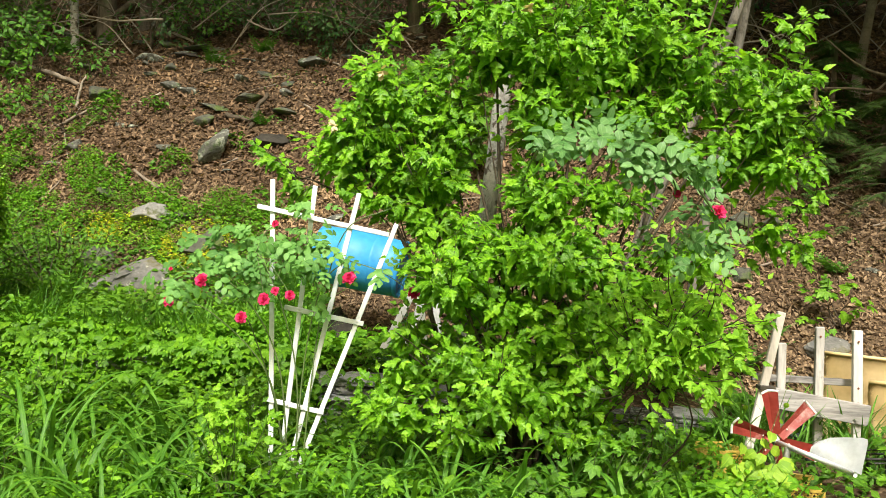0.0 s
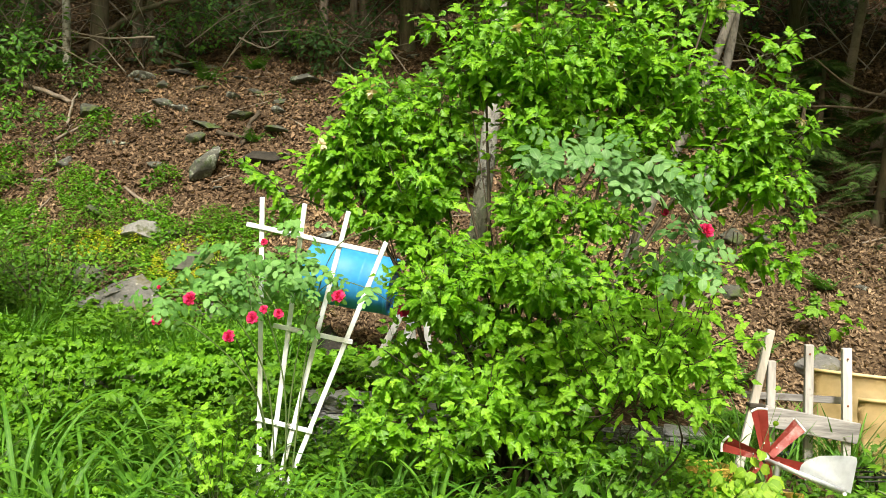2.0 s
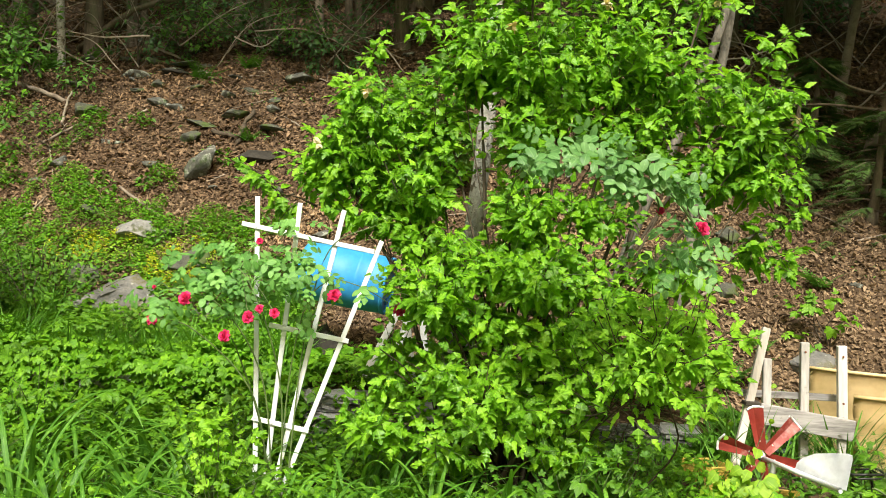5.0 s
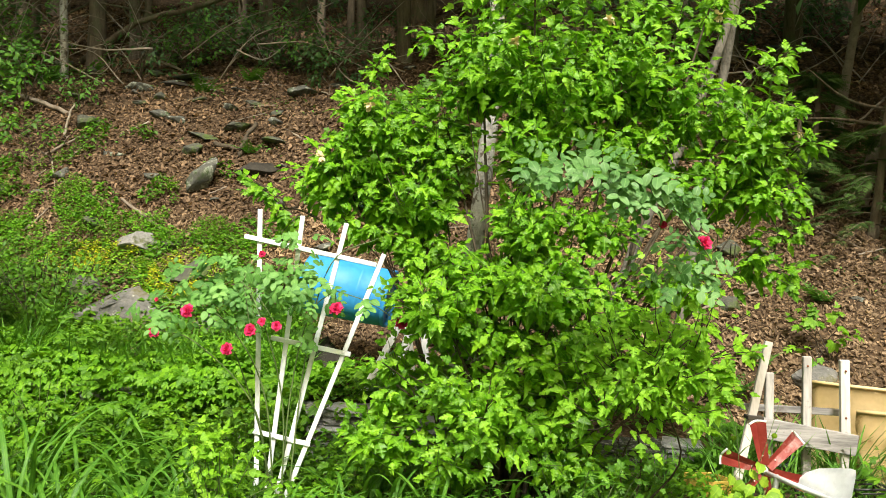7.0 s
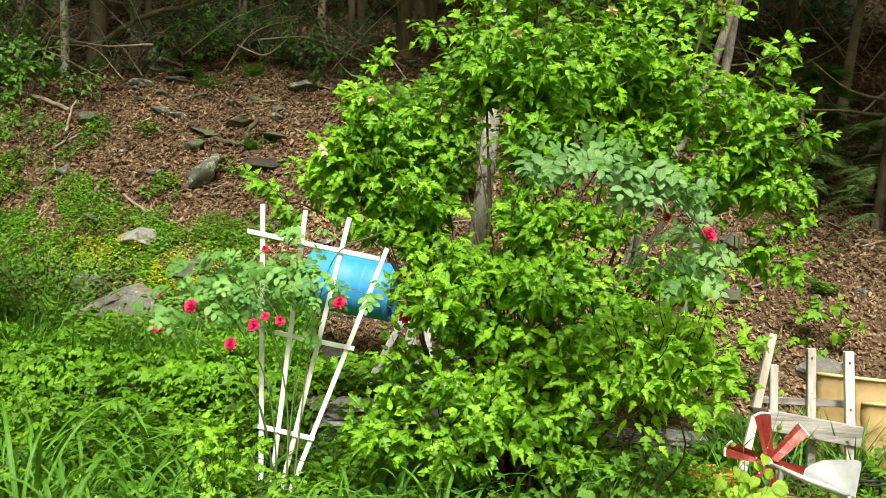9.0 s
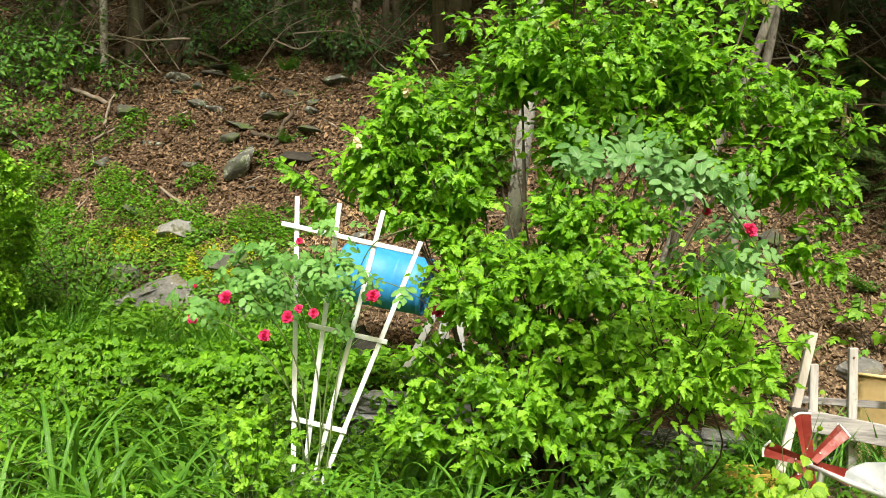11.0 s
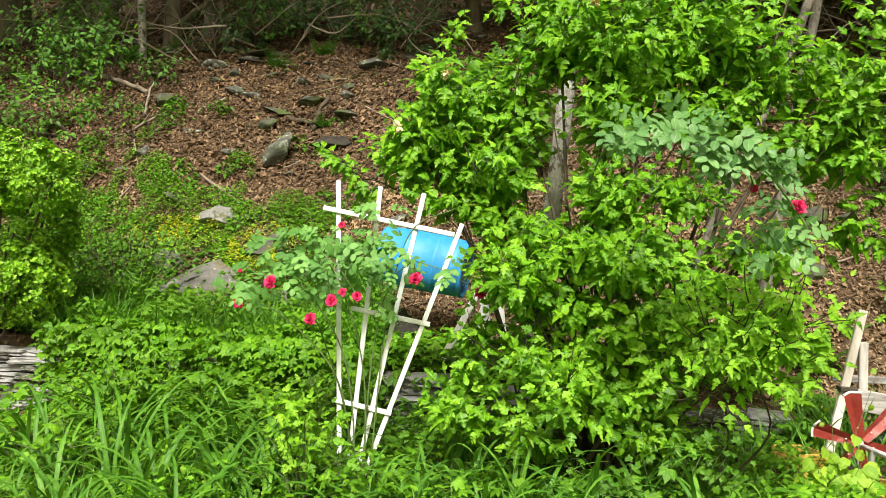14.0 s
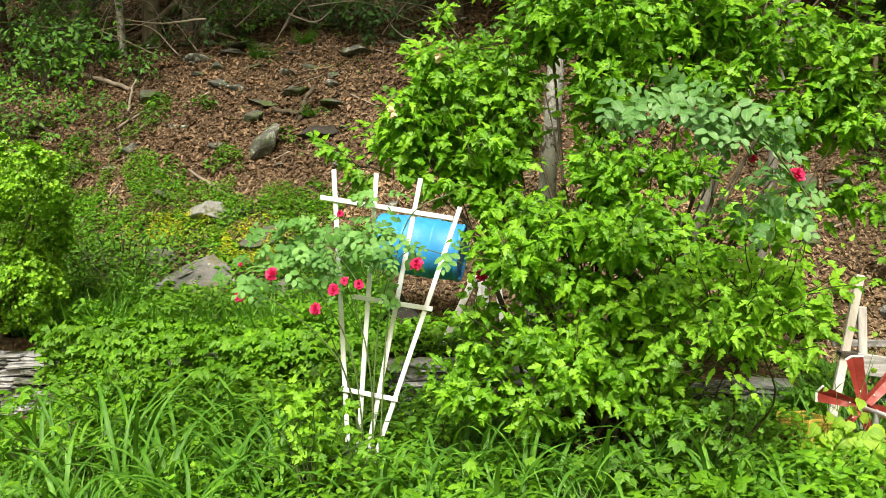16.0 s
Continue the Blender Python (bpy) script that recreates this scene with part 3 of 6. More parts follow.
for k, (x, y, w) in enumerate(((-3.55, 11.9, 0.4), (-3.35, 12.15, 0.3), (-3.0, 11.6, 0.34), (-2.65, 11.7, 0.4), (-2.25, 11.3, 0.36), (-3.65, 11.4, 0.3), (-4.4, 11.9, 0.36), (-2.9, 10.5, 0.3), (-3.6, 10.2, 0.24), (-2.2, 10.9, 0.5), (-4.6, 12.3, 0.45), (-2.0, 12.0, 0.5), (-5.3, 11.9, 0.35), (-4.9, 9.9, 0.26), (-1.9, 9.7, 0.36))):
    rock((x, y), (w, w * 0.7, w * (0.22 + 0.1 * (k % 3))), (14, (k * 37) % 20 - 10, (k * 71) % 180), M_STONE if k % 3 else M_MOSSY, 60 + k, "grey lichen-spotted slate slab half buried in leaves", sink=0.4, sub=3)
pebbles = random.Random(5)
for k in range(46):
    x, y = pebbles.uniform(-6.5, 5.5), pebbles.uniform(8.3, 13.2)
    s = pebbles.uniform(0.08, 0.24)
    rock((x, y), (s * 1.5, s, s * pebbles.uniform(0.4, 0.8)), (pebbles.uniform(0, 30), pebbles.uniform(-15, 15), pebbles.uniform(0, 180)),
         M_STONE if k % 2 else M_MOSSY, 100 + k, "small grey fieldstone in the leaf litter", sink=0.35, sub=3)


# ---- fallen wood ----
def stick(points, r0, r1, label, material=M_LOG, name="fallen_branch", twigs=0, seed=1, lift=0.02):
    rnd = random.Random(seed)
    pts = [(x, y, z if z is not None else float(ground_z(x, y)) + lift) for x, y, z in points]
    path = curve_through(pts, 7)
    path += np.array([[rnd.uniform(-1, 1) * r0 * 0.4 for _ in range(3)] for _ in path])
    base = thing(name, path[0], label, "branch", "fallen branches")
    under("stem", tube_mesh("stem", [(path, r0, r1)], material, 8), base)
    for _ in range(twigs):
        k = rnd.randrange(2, len(path) - 1)
        d = Vector((rnd.uniform(-1, 1), rnd.uniform(-0.6, 0.6), rnd.uniform(0.0, 0.9))) * rnd.uniform(0.2, 0.6)
        p = Vector(path[k])
        mid = p + d * 0.5 + Vector((rnd.uniform(-0.08, 0.08), 0, rnd.uniform(-0.05, 0.08)))
        under("twig", tube_mesh("twig", [(curve_through([p, mid, p + d], 4), r1 * 0.7, r1 * 0.25)], material, 5), base)


stick([(-3.8, 9.7, None), (-3.45, 9.45, None), (-3.1, 9.2, None)], 0.018, 0.024, "pale bleached broken branch on the bank", M_LOG, lift=0.06)
stick([(-6.5, 12.0, None), (-5.9, 11.75, None), (-5.2, 11.45, None)], 0.034, 0.034, "brown fallen log lying across the slope", lift=0.05, seed=3)
stick([(-5.15, 10.55, None), (-4.95, 10.85, None), (-4.75, 11.1, None)], 0.02, 0.016, "thin grey fallen branch on the slope", lift=0.05)
stick([(-3.0, 10.85, None), (-2.7, 10.75, None), (-2.45, 10.7, None)], 0.035, 0.03, "dark rotten stick on the slope", M_BRANCH, lift=0.05)
stick([(-2.62, 10.62, None), (-2.56, 10.72, 2.95), (-2.45, 10.85, 3.15)], 0.04, 0.03, "dark rotten stump-like stick on the slope", M_BRANCH)
stick([(-5.1, 11.0, None), (-5.05, 11.05, 3.3), (-5.0, 11.1, 3.45)], 0.02, 0.012, "short upright dead twig", M_TWIG)
stick([(2.4, 8.0, None), (2.9, 8.3, None), (3.5, 8.45, None)], 0.02, 0.012, "thin fallen stick behind the pallet", M_LOG, lift=0.04)
stick([(-6.0, 13.6, 4.6), (-5.0, 13.4, 5.15), (-3.9, 13.5, 5.5), (-2.8, 13.9, 6.0)], 0.055, 0.035, "leaning dead trunk across the dark woods", M_BARK, twigs=5, seed=8)
woods = random.Random(11)
for k in range(26):
    side = k % 3 != 0
    x = woods.uniform(-7.0, -2.8) if side else woods.uniform(3.4, 7.5)
    y = woods.uniform(12.2, 14.2) if side else woods.uniform(10.5, 13.0)
    z = float(ground_z(x, y))
    a, l = woods.uniform(-0.5, 0.5), woods.uniform(0.8, 1.9)
    d = woods.choice((-1, 1))
    stick([(x, y, z + woods.uniform(0, 0.7)), (x + d * l * 0.5, y + a * 0.5, z + woods.uniform(0.3, 1.0)), (x + d * l, y + a, z + woods.uniform(0.1, 1.3))],
          woods.uniform(0.01, 0.02), 0.005, "bare pale dead branch in the dark woods", M_TWIG, "dead_branch", 4, 40 + k)
for k in range(60):
    x, y = woods.uniform(-6.5, 5.5), woods.uniform(8.4, 13.0)
    a, l = woods.uniform(0, 6.28), woods.uniform(0.2, 0.7)
    stick([(x, y, None), (x + math.cos(a) * l * 0.5, y + math.sin(a) * l * 0.4, None), (x + math.cos(a) * l, y + math.sin(a) * l * 0.8, None)],
          woods.uniform(0.006, 0.014), 0.004, "thin dry twig among dead leaves", M_TWIG if k % 2 else M_LOG, "twig", 1, 80 + k, 0.05)


# ---- dry-stone wall ----
def stone_wall():
    wall = thing("stone_wall", (0, 6.0, -0.1), "low dry-laid wall of thin grey slate slabs holding back the terrace", "wall", kind="structure")
    rnd = random.Random(4)
    meshes = []
    for k in range(7):
        bm = box_bm((1, 1, 1), bevel=0.06)
        bmesh.ops.subdivide_edges(bm, edges=[e for e in bm.edges if e.calc_length() > 0.5], cuts=2, use_grid_fill=True)
        for v in bm.verts:
            v.co += Vector((noise.noise(v.co * 2 + Vector((k * 7, 0, 0))) * 0.1, noise.noise(v.co * 2 + Vector((0, k * 5, 0))) * 0.14, noise.noise(v.co * 3 + Vector((0, 0, k * 3))) * 0.12))
        meshes.append(bm_mesh("stone", bm, (M_WALL, M_WALL, M_OUTCROP, M_WHITE_STONE, M_WALL, M_STONE, M_WALL)[k]))
    x_from, x_to = -6.2, 2.0
    z_level = 0.0
    for course in range(9):
        h = rnd.uniform(0.05, 0.085)
        x = x_from - rnd.uniform(0, 0.2)
        while x < x_to:
            w = rnd.uniform(0.16, 0.5)
            top = float(np.clip(0.22 - 0.07 * (x + w / 2), 0.02, 0.6))
            base = -0.14
            z = base + z_level
            if z + h < top + 0.05:
                ob = new("stone", rnd.choice(meshes))
                ob.parent = wall
                hh = h * rnd.uniform(0.82, 0.97)
                m = pose(x + w / 2, float(wall_y(x + w / 2)) + rnd.uniform(-0.05, 0.03), z + h / 2, rnd.uniform(-2, 2), rnd.uniform(-2.5, 2.5), -8.5 + rnd.uniform(-6, 6))
                m.translation -= Vector((0, 6.0, -0.1))
                ob.matrix_basis = m @ Matrix.Diagonal((w * 0.97, rnd.uniform(0.22, 0.34), hh, 1))
            x += w
        z_level += h


stone_wall()


# ---- trellis ----
def trellis():
    t = thing("garden_trellis", (-0.85, 4.66, -0.1), "white vinyl fan-shaped garden trellis leaning slightly in the bed", "trellis")

    def at(x, z, lift=0.0):
        return (x, 4.685 + 0.05 * (z - 0.42) - lift, z)
    for a, b in TRELLIS_UPRIGHTS:
        under("upright", bm_mesh("upright", beam_bm(at(*b), at(*a), 0.029, 0.014, bevel=0.003), M_WHITE), t)
    for a, b in TRELLIS_BARS:
        under("crossbar", bm_mesh("crossbar", beam_bm(at(*a, 0.016), at(*b, 0.016), 0.029, 0.014, bevel=0.003), M_WHITE), t)
        for (xa, za), (xb, zb) in TRELLIS_UPRIGHTS:
            for f in np.linspace(0, 1, 200):
                x, z = xa + f * (xb - xa), za + f * (zb - za)
                g = (x - a[0]) / (b[0] - a[0])
                if 0.02 < g < 0.98 and abs(a[1] + g * (b[1] - a[1]) - z) < 0.006:
                    bm = bmesh.new()
                    bmesh.ops.create_cone(bm, cap_ends=True, segments=8, radius1=0.006, radius2=0.004, depth=0.005, matrix=Matrix.Translation(at(x, z, 0.025)) @ Matrix.Rotation(radians(90), 4, "X"))
                    under("rivet", bm_mesh("rivet", bm, M_WHITE), t)
                    break


TRELLIS_UPRIGHTS = [((-1.03, 1.775), (-1.038, -0.12)), ((-0.772, 1.735), (-1.001, -0.12)), ((-0.507, 1.69), (-0.964, -0.12)), ((-0.28, 1.505), (-0.935, -0.12))]
TRELLIS_BARS = [((-1.12, 1.612), (-0.325, 1.44)), ((-0.955, 1.005), (-0.477, 0.905)), ((-1.062, 0.452), (-0.715, 0.372))]
trellis()


# ---- blue barrel on its stand ----
def lathe(name, profile, m, material, n=40):
    ang = np.arange(n) * 2 * math.pi / n
    vs = np.array([(r * math.cos(a), r * math.sin(a), z) for r, z in profile for a in ang])
    ts = []
    for i in range(len(profile) - 1):
        for j in range(n):
            a, b = i * n + j, i * n + (j + 1) % n
            ts += [(a, b, a + n), (b, b + n, a + n)]
    me = tri_mesh(name, vs, ts, None, material, smooth=True)
    me.transform(m)
    return me


BARREL_AT, BARREL_TURN = (-0.77, 7.1, 1.145), (0, 101, -8)


def barrel():
    m = pose(*BARREL_AT, *BARREL_TURN) @ Matrix.Scale(0.89, 4)
    b = thing("barrel", BARREL_AT, "bright blue plastic drum lying on its side on a white stand", "barrel")
    h = 0.44
    prof = [(0.0, -h + 0.03), (0.24, -h + 0.03), (0.25, -h), (0.272, -h), (0.28, -h + 0.03), (0.284, -h + 0.1), (0.292, -0.17), (0.3, -0.16), (0.3, -0.135), (0.293, -0.125),
            (0.293, 0.125), (0.3, 0.135), (0.3, 0.16), (0.292, 0.17), (0.284, h - 0.1), (0.278, h - 0.04), (0.262, h - 0.03)]
    under("body", lathe("body", prof, m, M_BLUE), b)
    under("rim", lathe("rim", [(0.26, h - 0.045), (0.284, h - 0.04), (0.288, h - 0.02), (0.288, h), (0.27, h + 0.004), (0.255, h - 0.01), (0.255, h - 0.045)], m, M_BLUE), b)
    under("lid", lathe("lid", [(0.256, h - 0.03), (0.2, h - 0.035), (0.19, h - 0.022), (0.06, h - 0.022), (0.0, h - 0.022)], m, M_BLUE_DARK), b)
    for x in (-0.16, 0.16):
        under("bung", lathe("bung", [(0.042, h - 0.03), (0.042, h - 0.008), (0.03, h - 0.004), (0.0, h - 0.004)], m @ pose(x, 0.05, 0), M_BLUE_DARK, 16), b)


barrel()


def barrel_stand():
    s = thing("barrel_stand", (-0.3, 6.7, 0.28), "white-painted wooden A-frame stand holding up the blue barrel", "stand")
    for top, foot in (((-0.29, 6.6, 0.89), (-0.64, 6.58)), ((-0.22, 6.58, 0.88), (-0.155, 6.52)), ((-0.105, 6.95, 0.86), (-0.05, 6.98)), ((-0.2, 7.0, 0.88), (-0.42, 7.05))):
        under("leg", bm_mesh("leg", beam_bm((*foot, float(ground_z(*foot)) - 0.03), top, 0.056, 0.036), M_WHITE_PAINT), s)
    under("cradle_rail", bm_mesh("cradle_rail", beam_bm((-0.33, 6.62, 0.865), (-0.25, 7.25, 0.865), 0.045, 0.035, (0, 0, 1)), M_WHITE_PAINT), s)
    under("cross_rail", bm_mesh("cross_rail", beam_bm((-0.25, 6.62, 0.83), (-0.14, 6.98, 0.82), 0.045, 0.03, (1, 0, 0)), M_WHITE_PAINT), s)


barrel_stand()


# ---- windmill ornament ----
def windmill():
    hub = Vector((1.965, 4.62, 0.24))
    w = thing("garden_windmill", (2.02, 4.5, -0.15), "faded red sheet-metal garden windmill with white tail vane", "windmill")
    ax = Vector((0.22, -0.98, 0.0)).normalized()
    side = Vector((0.98, 0.22, 0)).normalized()
    up = side.cross(ax) * -1
    if up.z < 0:
        up = -up
    for k in range(6):
        a = radians(100 - 60 * k)
        d, s = side * math.cos(a) + up * math.sin(a), -side * math.sin(a) + up * math.cos(a)
        prof = [(0.03, 0.026), (0.14, 0.034), (0.285, 0.047)]
        pts = []
        for r, hw in prof:
            pts += [hub + d * r - s * hw + ax * 0.025, hub + d * r - ax * 0.004, hub + d * r + s * hw + ax * 0.004]
        bm = bmesh.new()
        vs = [bm.verts.new(p) for p in pts]
        for i in range(2):
            for j in range(2):
                bm.faces.new((vs[3 * i + j], vs[3 * i + j + 1], vs[3 * i + j + 4], vs[3 * i + j + 3]))
        bmesh.ops.solidify(bm, geom=bm.faces[:], thickness=0.003)
        bl = under("vane", bm_mesh("vane", bm, M_RED), w)
        tip = [hub + d * 0.287 - s * 0.05 + ax * 0.024, hub + d * 0.295 - ax * 0.005, hub + d * 0.287 + s * 0.05 + ax * 0.004]
        under("tip_rim", tube_mesh("tip_rim", [(curve_through(tip, 5), 0.007, 0.007)], M_WHITE_PAINT), bl, "white painted rim")
        for r in (0.09,):
            p = hub + d * r + ax * 0.012
            bm = bmesh.new()
            bmesh.ops.create_uvsphere(bm, u_segments=8, v_segments=5, radius=0.005, matrix=Matrix.Translation(p))
            under("rivet", bm_mesh("rivet", bm, M_WHITE_PAINT), bl)
    tail = Vector((2.14, 4.0, 0.227))
    start = hub + Vector((0.005, -0.03, -0.01))
    under("hub", lathe("hub", [(0, -0.02), (0.018, -0.02), (0.02, 0.0), (0.017, 0.02), (0, 0.02)], Matrix.Translation(hub) @ ax.to_track_quat("Z", "Y").to_matrix().to_4x4(), M_WHITE_PAINT, 14), w)
    under("tail_boom", tube_mesh("tail_boom", [([start, start.lerp(tail, 0.5), tail], 0.015, 0.015)], M_WHITE_METAL, 12), w)
    f = (tail - start).normalized()
    z = Vector((0.5, 0.1, 0.86)).normalized()
    shape = [(0.26, 0.01), (0.25, 0.05), (0.275, 0.09), (0.34, 0.135), (0.45, 0.17), (0.54, 0.195), (0.575, 0.195), (0.59, 0.175), (0.648, 0.01)]
    bm = bmesh.new()
    bm.faces.new([bm.verts.new(start + f * a + z * b) for a, b in shape])
    bmesh.ops.solidify(bm, geom=bm.faces[:], thickness=0.004)
    under("tail_vane", bm_mesh("tail_vane", bm, M_WHITE_METAL), w, "white curved tail vane")
    neck = start + f * 0.09
    foot = Vector((neck.x - 0.05, neck.y - 0.04, 0.03))
    under("neck", tube_mesh("neck", [([foot, neck], 0.019, 0.019)], M_WHITE_METAL, 12), w)
    under("pole", tube_mesh("pole", [([(foot.x - 0.02, foot.y, -0.3), foot], 0.014, 0.014)], M_RUST, 10), w, "rusty iron pole")


windmill()


# ---- old pallet, crates, sheets ----
def board_thing(name, a, b, w, d, mat, label, group, face=(0, 1, 0)):
    base = thing(name, a, label, "board", group)
    under("board", bm_mesh("board", beam_bm(a, b, w, d, face), mat), base)
    return base


lean = board_thing("wooden_stake", (1.965, 5.15, -0.12), (2.252, 5.289, 0.915), 0.054, 0.032, M_NEWWOOD, "pale lumber stake leaning against the old pallet", "stakes")
under("strap", bm_mesh("strap", beam_bm((2.075, 5.212, 0.428), (2.18, 5.214, 0.419), 0.027, 0.08), M_STRAP), lean, "dark strap tied round it")


def pallet():
    p = thing("wooden_pallet", (2.5, 5.3, -0.12), "broken weathered grey wooden pallet standing on edge", "pallet")
    for a, b, w, d, mat in (((2.276, 5.36, -0.14), (2.292, 5.378, 0.694), 0.056, 0.036, M_WEATHER), ((2.525, 5.334, -0.14), (2.531, 5.342, 0.809), 0.056, 0.036, M_WEATHER), ((2.728, 5.195, -0.14), (2.735, 5.245, 0.8), 0.061, 0.036, M_WEATHER)):
        under("post", bm_mesh("post", beam_bm(a, b, w, d), mat), p)
    under("plank", bm_mesh("plank", beam_bm((2.19, 5.275, 0.345), (2.79, 5.175, 0.245), 0.138, 0.027), M_WEATHER_X), p)
    under("rear_rail", bm_mesh("rear_rail", beam_bm((2.1, 5.39, 0.46), (2.8, 5.36, 0.425), 0.046, 0.027), M_WEATHER_X), p)
    for x, y, z in ((2.733, 5.208, 0.42), (2.733, 5.217, 0.729), (2.529, 5.322, 0.747)):
        bm = bmesh.new()
        bmesh.ops.create_cone(bm, cap_ends=True, segments=10, radius1=0.008, radius2=0.006, depth=0.006, matrix=Matrix.Translation((x, y - 0.004, z)) @ Matrix.Rotation(radians(90), 4, "X"))
        under("bolt", bm_mesh("bolt", bm, M_RUST), p)


pallet()


def plastic_sheet(at, turn, width, height, label):
    s = thing("plastic_sheet", at, label, "plastic sheet", "plastic sheets")
    n, k = 24, 12
    m = pose(0, 0, 0, *turn)
    vs = []
    for i in range(n + 1):
        for j in range(k + 1):
            u, v = i / n - 0.5, j / k
            x = u * width
            y = 0.28 * (u * 2) ** 2 * width * 0.5 + 0.015 * (1 if (int(v * 6)) % 2 else 0) + 0.03 * math.sin(u * 9)
            vs.append(m @ Vector((x, y, v * height)))
    bm = bmesh.new()
    bv = [bm.verts.new(v) for v in vs]
    for i in range(n):
        for j in range(k):
            a = i * (k + 1) + j
            bm.faces.new((bv[a], bv[a + k + 1], bv[a + k + 2], bv[a + 1]))
    bmesh.ops.solidify(bm, geom=bm.faces[:], thickness=0.006)
    ob = new("sheet", bm_mesh("sheet", bm, M_SHEET, True))
    ob.parent = s
    rim = [m @ Vector((u * width, 0.28 * (u * 2) ** 2 * width * 0.5 + 0.03 * math.sin(u * 9), height)) for u in np.linspace(-0.5, 0.5, 14)]
    o2 = new("rolled_rim", tube_mesh("rolled_rim", [(rim, 0.014, 0.014)], M_SHEET))
    o2.parent = s


plastic_sheet((3.36, 5.06, -0.14), (-12, 6, -6), 1.1, 0.56, "faded yellow curved plastic panel leaning behind the pallet")
plastic_sheet((3.28, 5.6, -0.14), (-6, 5, -6), 1.1, 0.66, "taller tan plastic panel leaning behind a paler one")


def crate(at, turn, size=(0.33, 0.33, 0.27), label="yellow plastic lattice crate in the weeds"):
    c = thing("plastic_crate", at, label, "crate", "yellow crates")
    c.rotation_euler = [radians(a) for a in turn]
    sx, sy, sz = size
    for k in range(4):
        rot = Matrix.Rotation(radians(90 * k), 4, "Z")
        w, d = (sx, sy) if k % 2 == 0 else (sy, sx)
        bm, slats = bmesh.new(), []
        parts = [((w, 0.016, 0.035), (0, -d / 2, sz - 0.018)), ((w, 0.016, 0.03), (0, -d / 2, 0.015)), ((0.03, 0.02, sz), (-w / 2 + 0.01, -d / 2, sz / 2))]
        for s, p in parts:
            b = box_bm(s, Matrix.Translation(p), 0.003)
            me = bpy.data.meshes.new("tmp")
            b.to_mesh(me)
            b.free()
            bm.from_mesh(me)
            bpy.data.meshes.remove(me)
        for i in range(-5, 7):
            for slant in (-1, 1):
                x0 = i * w / 7
                a, e = Vector((x0 - slant * sz * 0.35, -d / 2, 0.02)), Vector((x0 + slant * sz * 0.35, -d / 2, sz - 0.03))
                lo, hi = -w / 2 + 0.01, w / 2 - 0.01
                if min(a.x, e.x) < lo or max(a.x, e.x) > hi:
                    f0, f1 = 0.0, 1.0
                    dx = e.x - a.x
                    fs = sorted(((lo - a.x) / dx, (hi - a.x) / dx))
                    f0, f1 = max(0, fs[0]), min(1, fs[1])
                    if f1 - f0 < 0.1:
                        continue
                    a, e = a.lerp(e, f0), a.lerp(e, f1)
                b = beam_bm(a, e, 0.01, 0.008, bevel=0)
                bmesh.ops.transform(b, matrix=rot, verts=b.verts[:])
                slats.append(bm_mesh("slat", b, M_YELLOW))
        bmesh.ops.transform(bm, matrix=rot, verts=bm.verts[:])
        ob = new("side_panel", bm_mesh("side_panel", bm, M_YELLOW))
        ob.parent = c
        for me in slats:
            new("slat", me).parent = ob
    ob = new("base", bm_mesh("base", box_bm((sx - 0.02, sy - 0.02, 0.01), Matrix.Translation((0, 0, 0.006)), 0.002), M_YELLOW))
    ob.parent = c


crate((1.8, 5.1, -0.16), (0, 8, 30), (0.24, 0.24, 0.22))
crate((2.15, 4.75, -0.25), (0, 3, -12), (0.24, 0.24, 0.21))


def wire_stand():
    s = thing("wire_stand", (2.62, 4.9, -0.15), "black bent-wire plant stand beside the windmill", "stand")
    x0, x1, y0, y1 = 2.57, 2.78, 4.75, 4.95
    for z, r in ((0.085, 0.008), (0.06, 0.006), (-0.13, 0.007)):
        ring = [(x0, y0, z), (x1, y0, z), (x1, y1, z), (x0, y1, z), (x0, y0, z)]
        under("hoop", tube_mesh("hoop", [(np.array(ring, float), r, r)], M_BLACK), s)
    for x, y in ((x0, y0), (x1, y0), (x1, y1), (x0, y1)):
        under("leg", tube_mesh("leg", [([(x + 0.03, y, -0.18), (x, y, 0.085)], 0.008, 0.008)], M_BLACK), s)


wire_stand()
pole = thing("black_pipe", (2.42, 5.25, -0.2), "black plastic pipe leaning in the weeds", "pipe")
under("pipe", tube_mesh("pipe", [(curve_through([(2.47, 5.0, -0.3), (2.39, 5.0, -0.12), (2.31, 5.02, 0.05), (2.29, 5.06, 0.1)], 5), 0.02, 0.02)], M_BLACK, 10), pole)
hose = thing("garden_hose", (2.33, 5.25, 0.1), "coiled dark green garden hose hung on the pallet", "hose")
under("coil", tube_mesh("coil", [([(2.33 + 0.055 * math.cos(a), 5.2 + 0.0035 * a, 0.14 + 0.045 * math.sin(a)) for a in np.linspace(0, 12.5, 60)], 0.013, 0.013)], plain_material("green_rubber", (0.012, 0.03, 0.022), (0.025, 0.05, 0.035), 8, 0.5), 8), hose)
post_behind = thing("white_pipe", (1.05, 6.1, 0.1), "white plastic pipe standing behind the large shrub", "pipe")
under("pipe", tube_mesh("pipe", [([(1.1, 6.15, 0.0), (1.03, 6.1, 1.25)], 0.017, 0.017)], M_WHITE, 10), post_behind)


# ---- plants ----
UP = np.array([0, 0, 1.0])


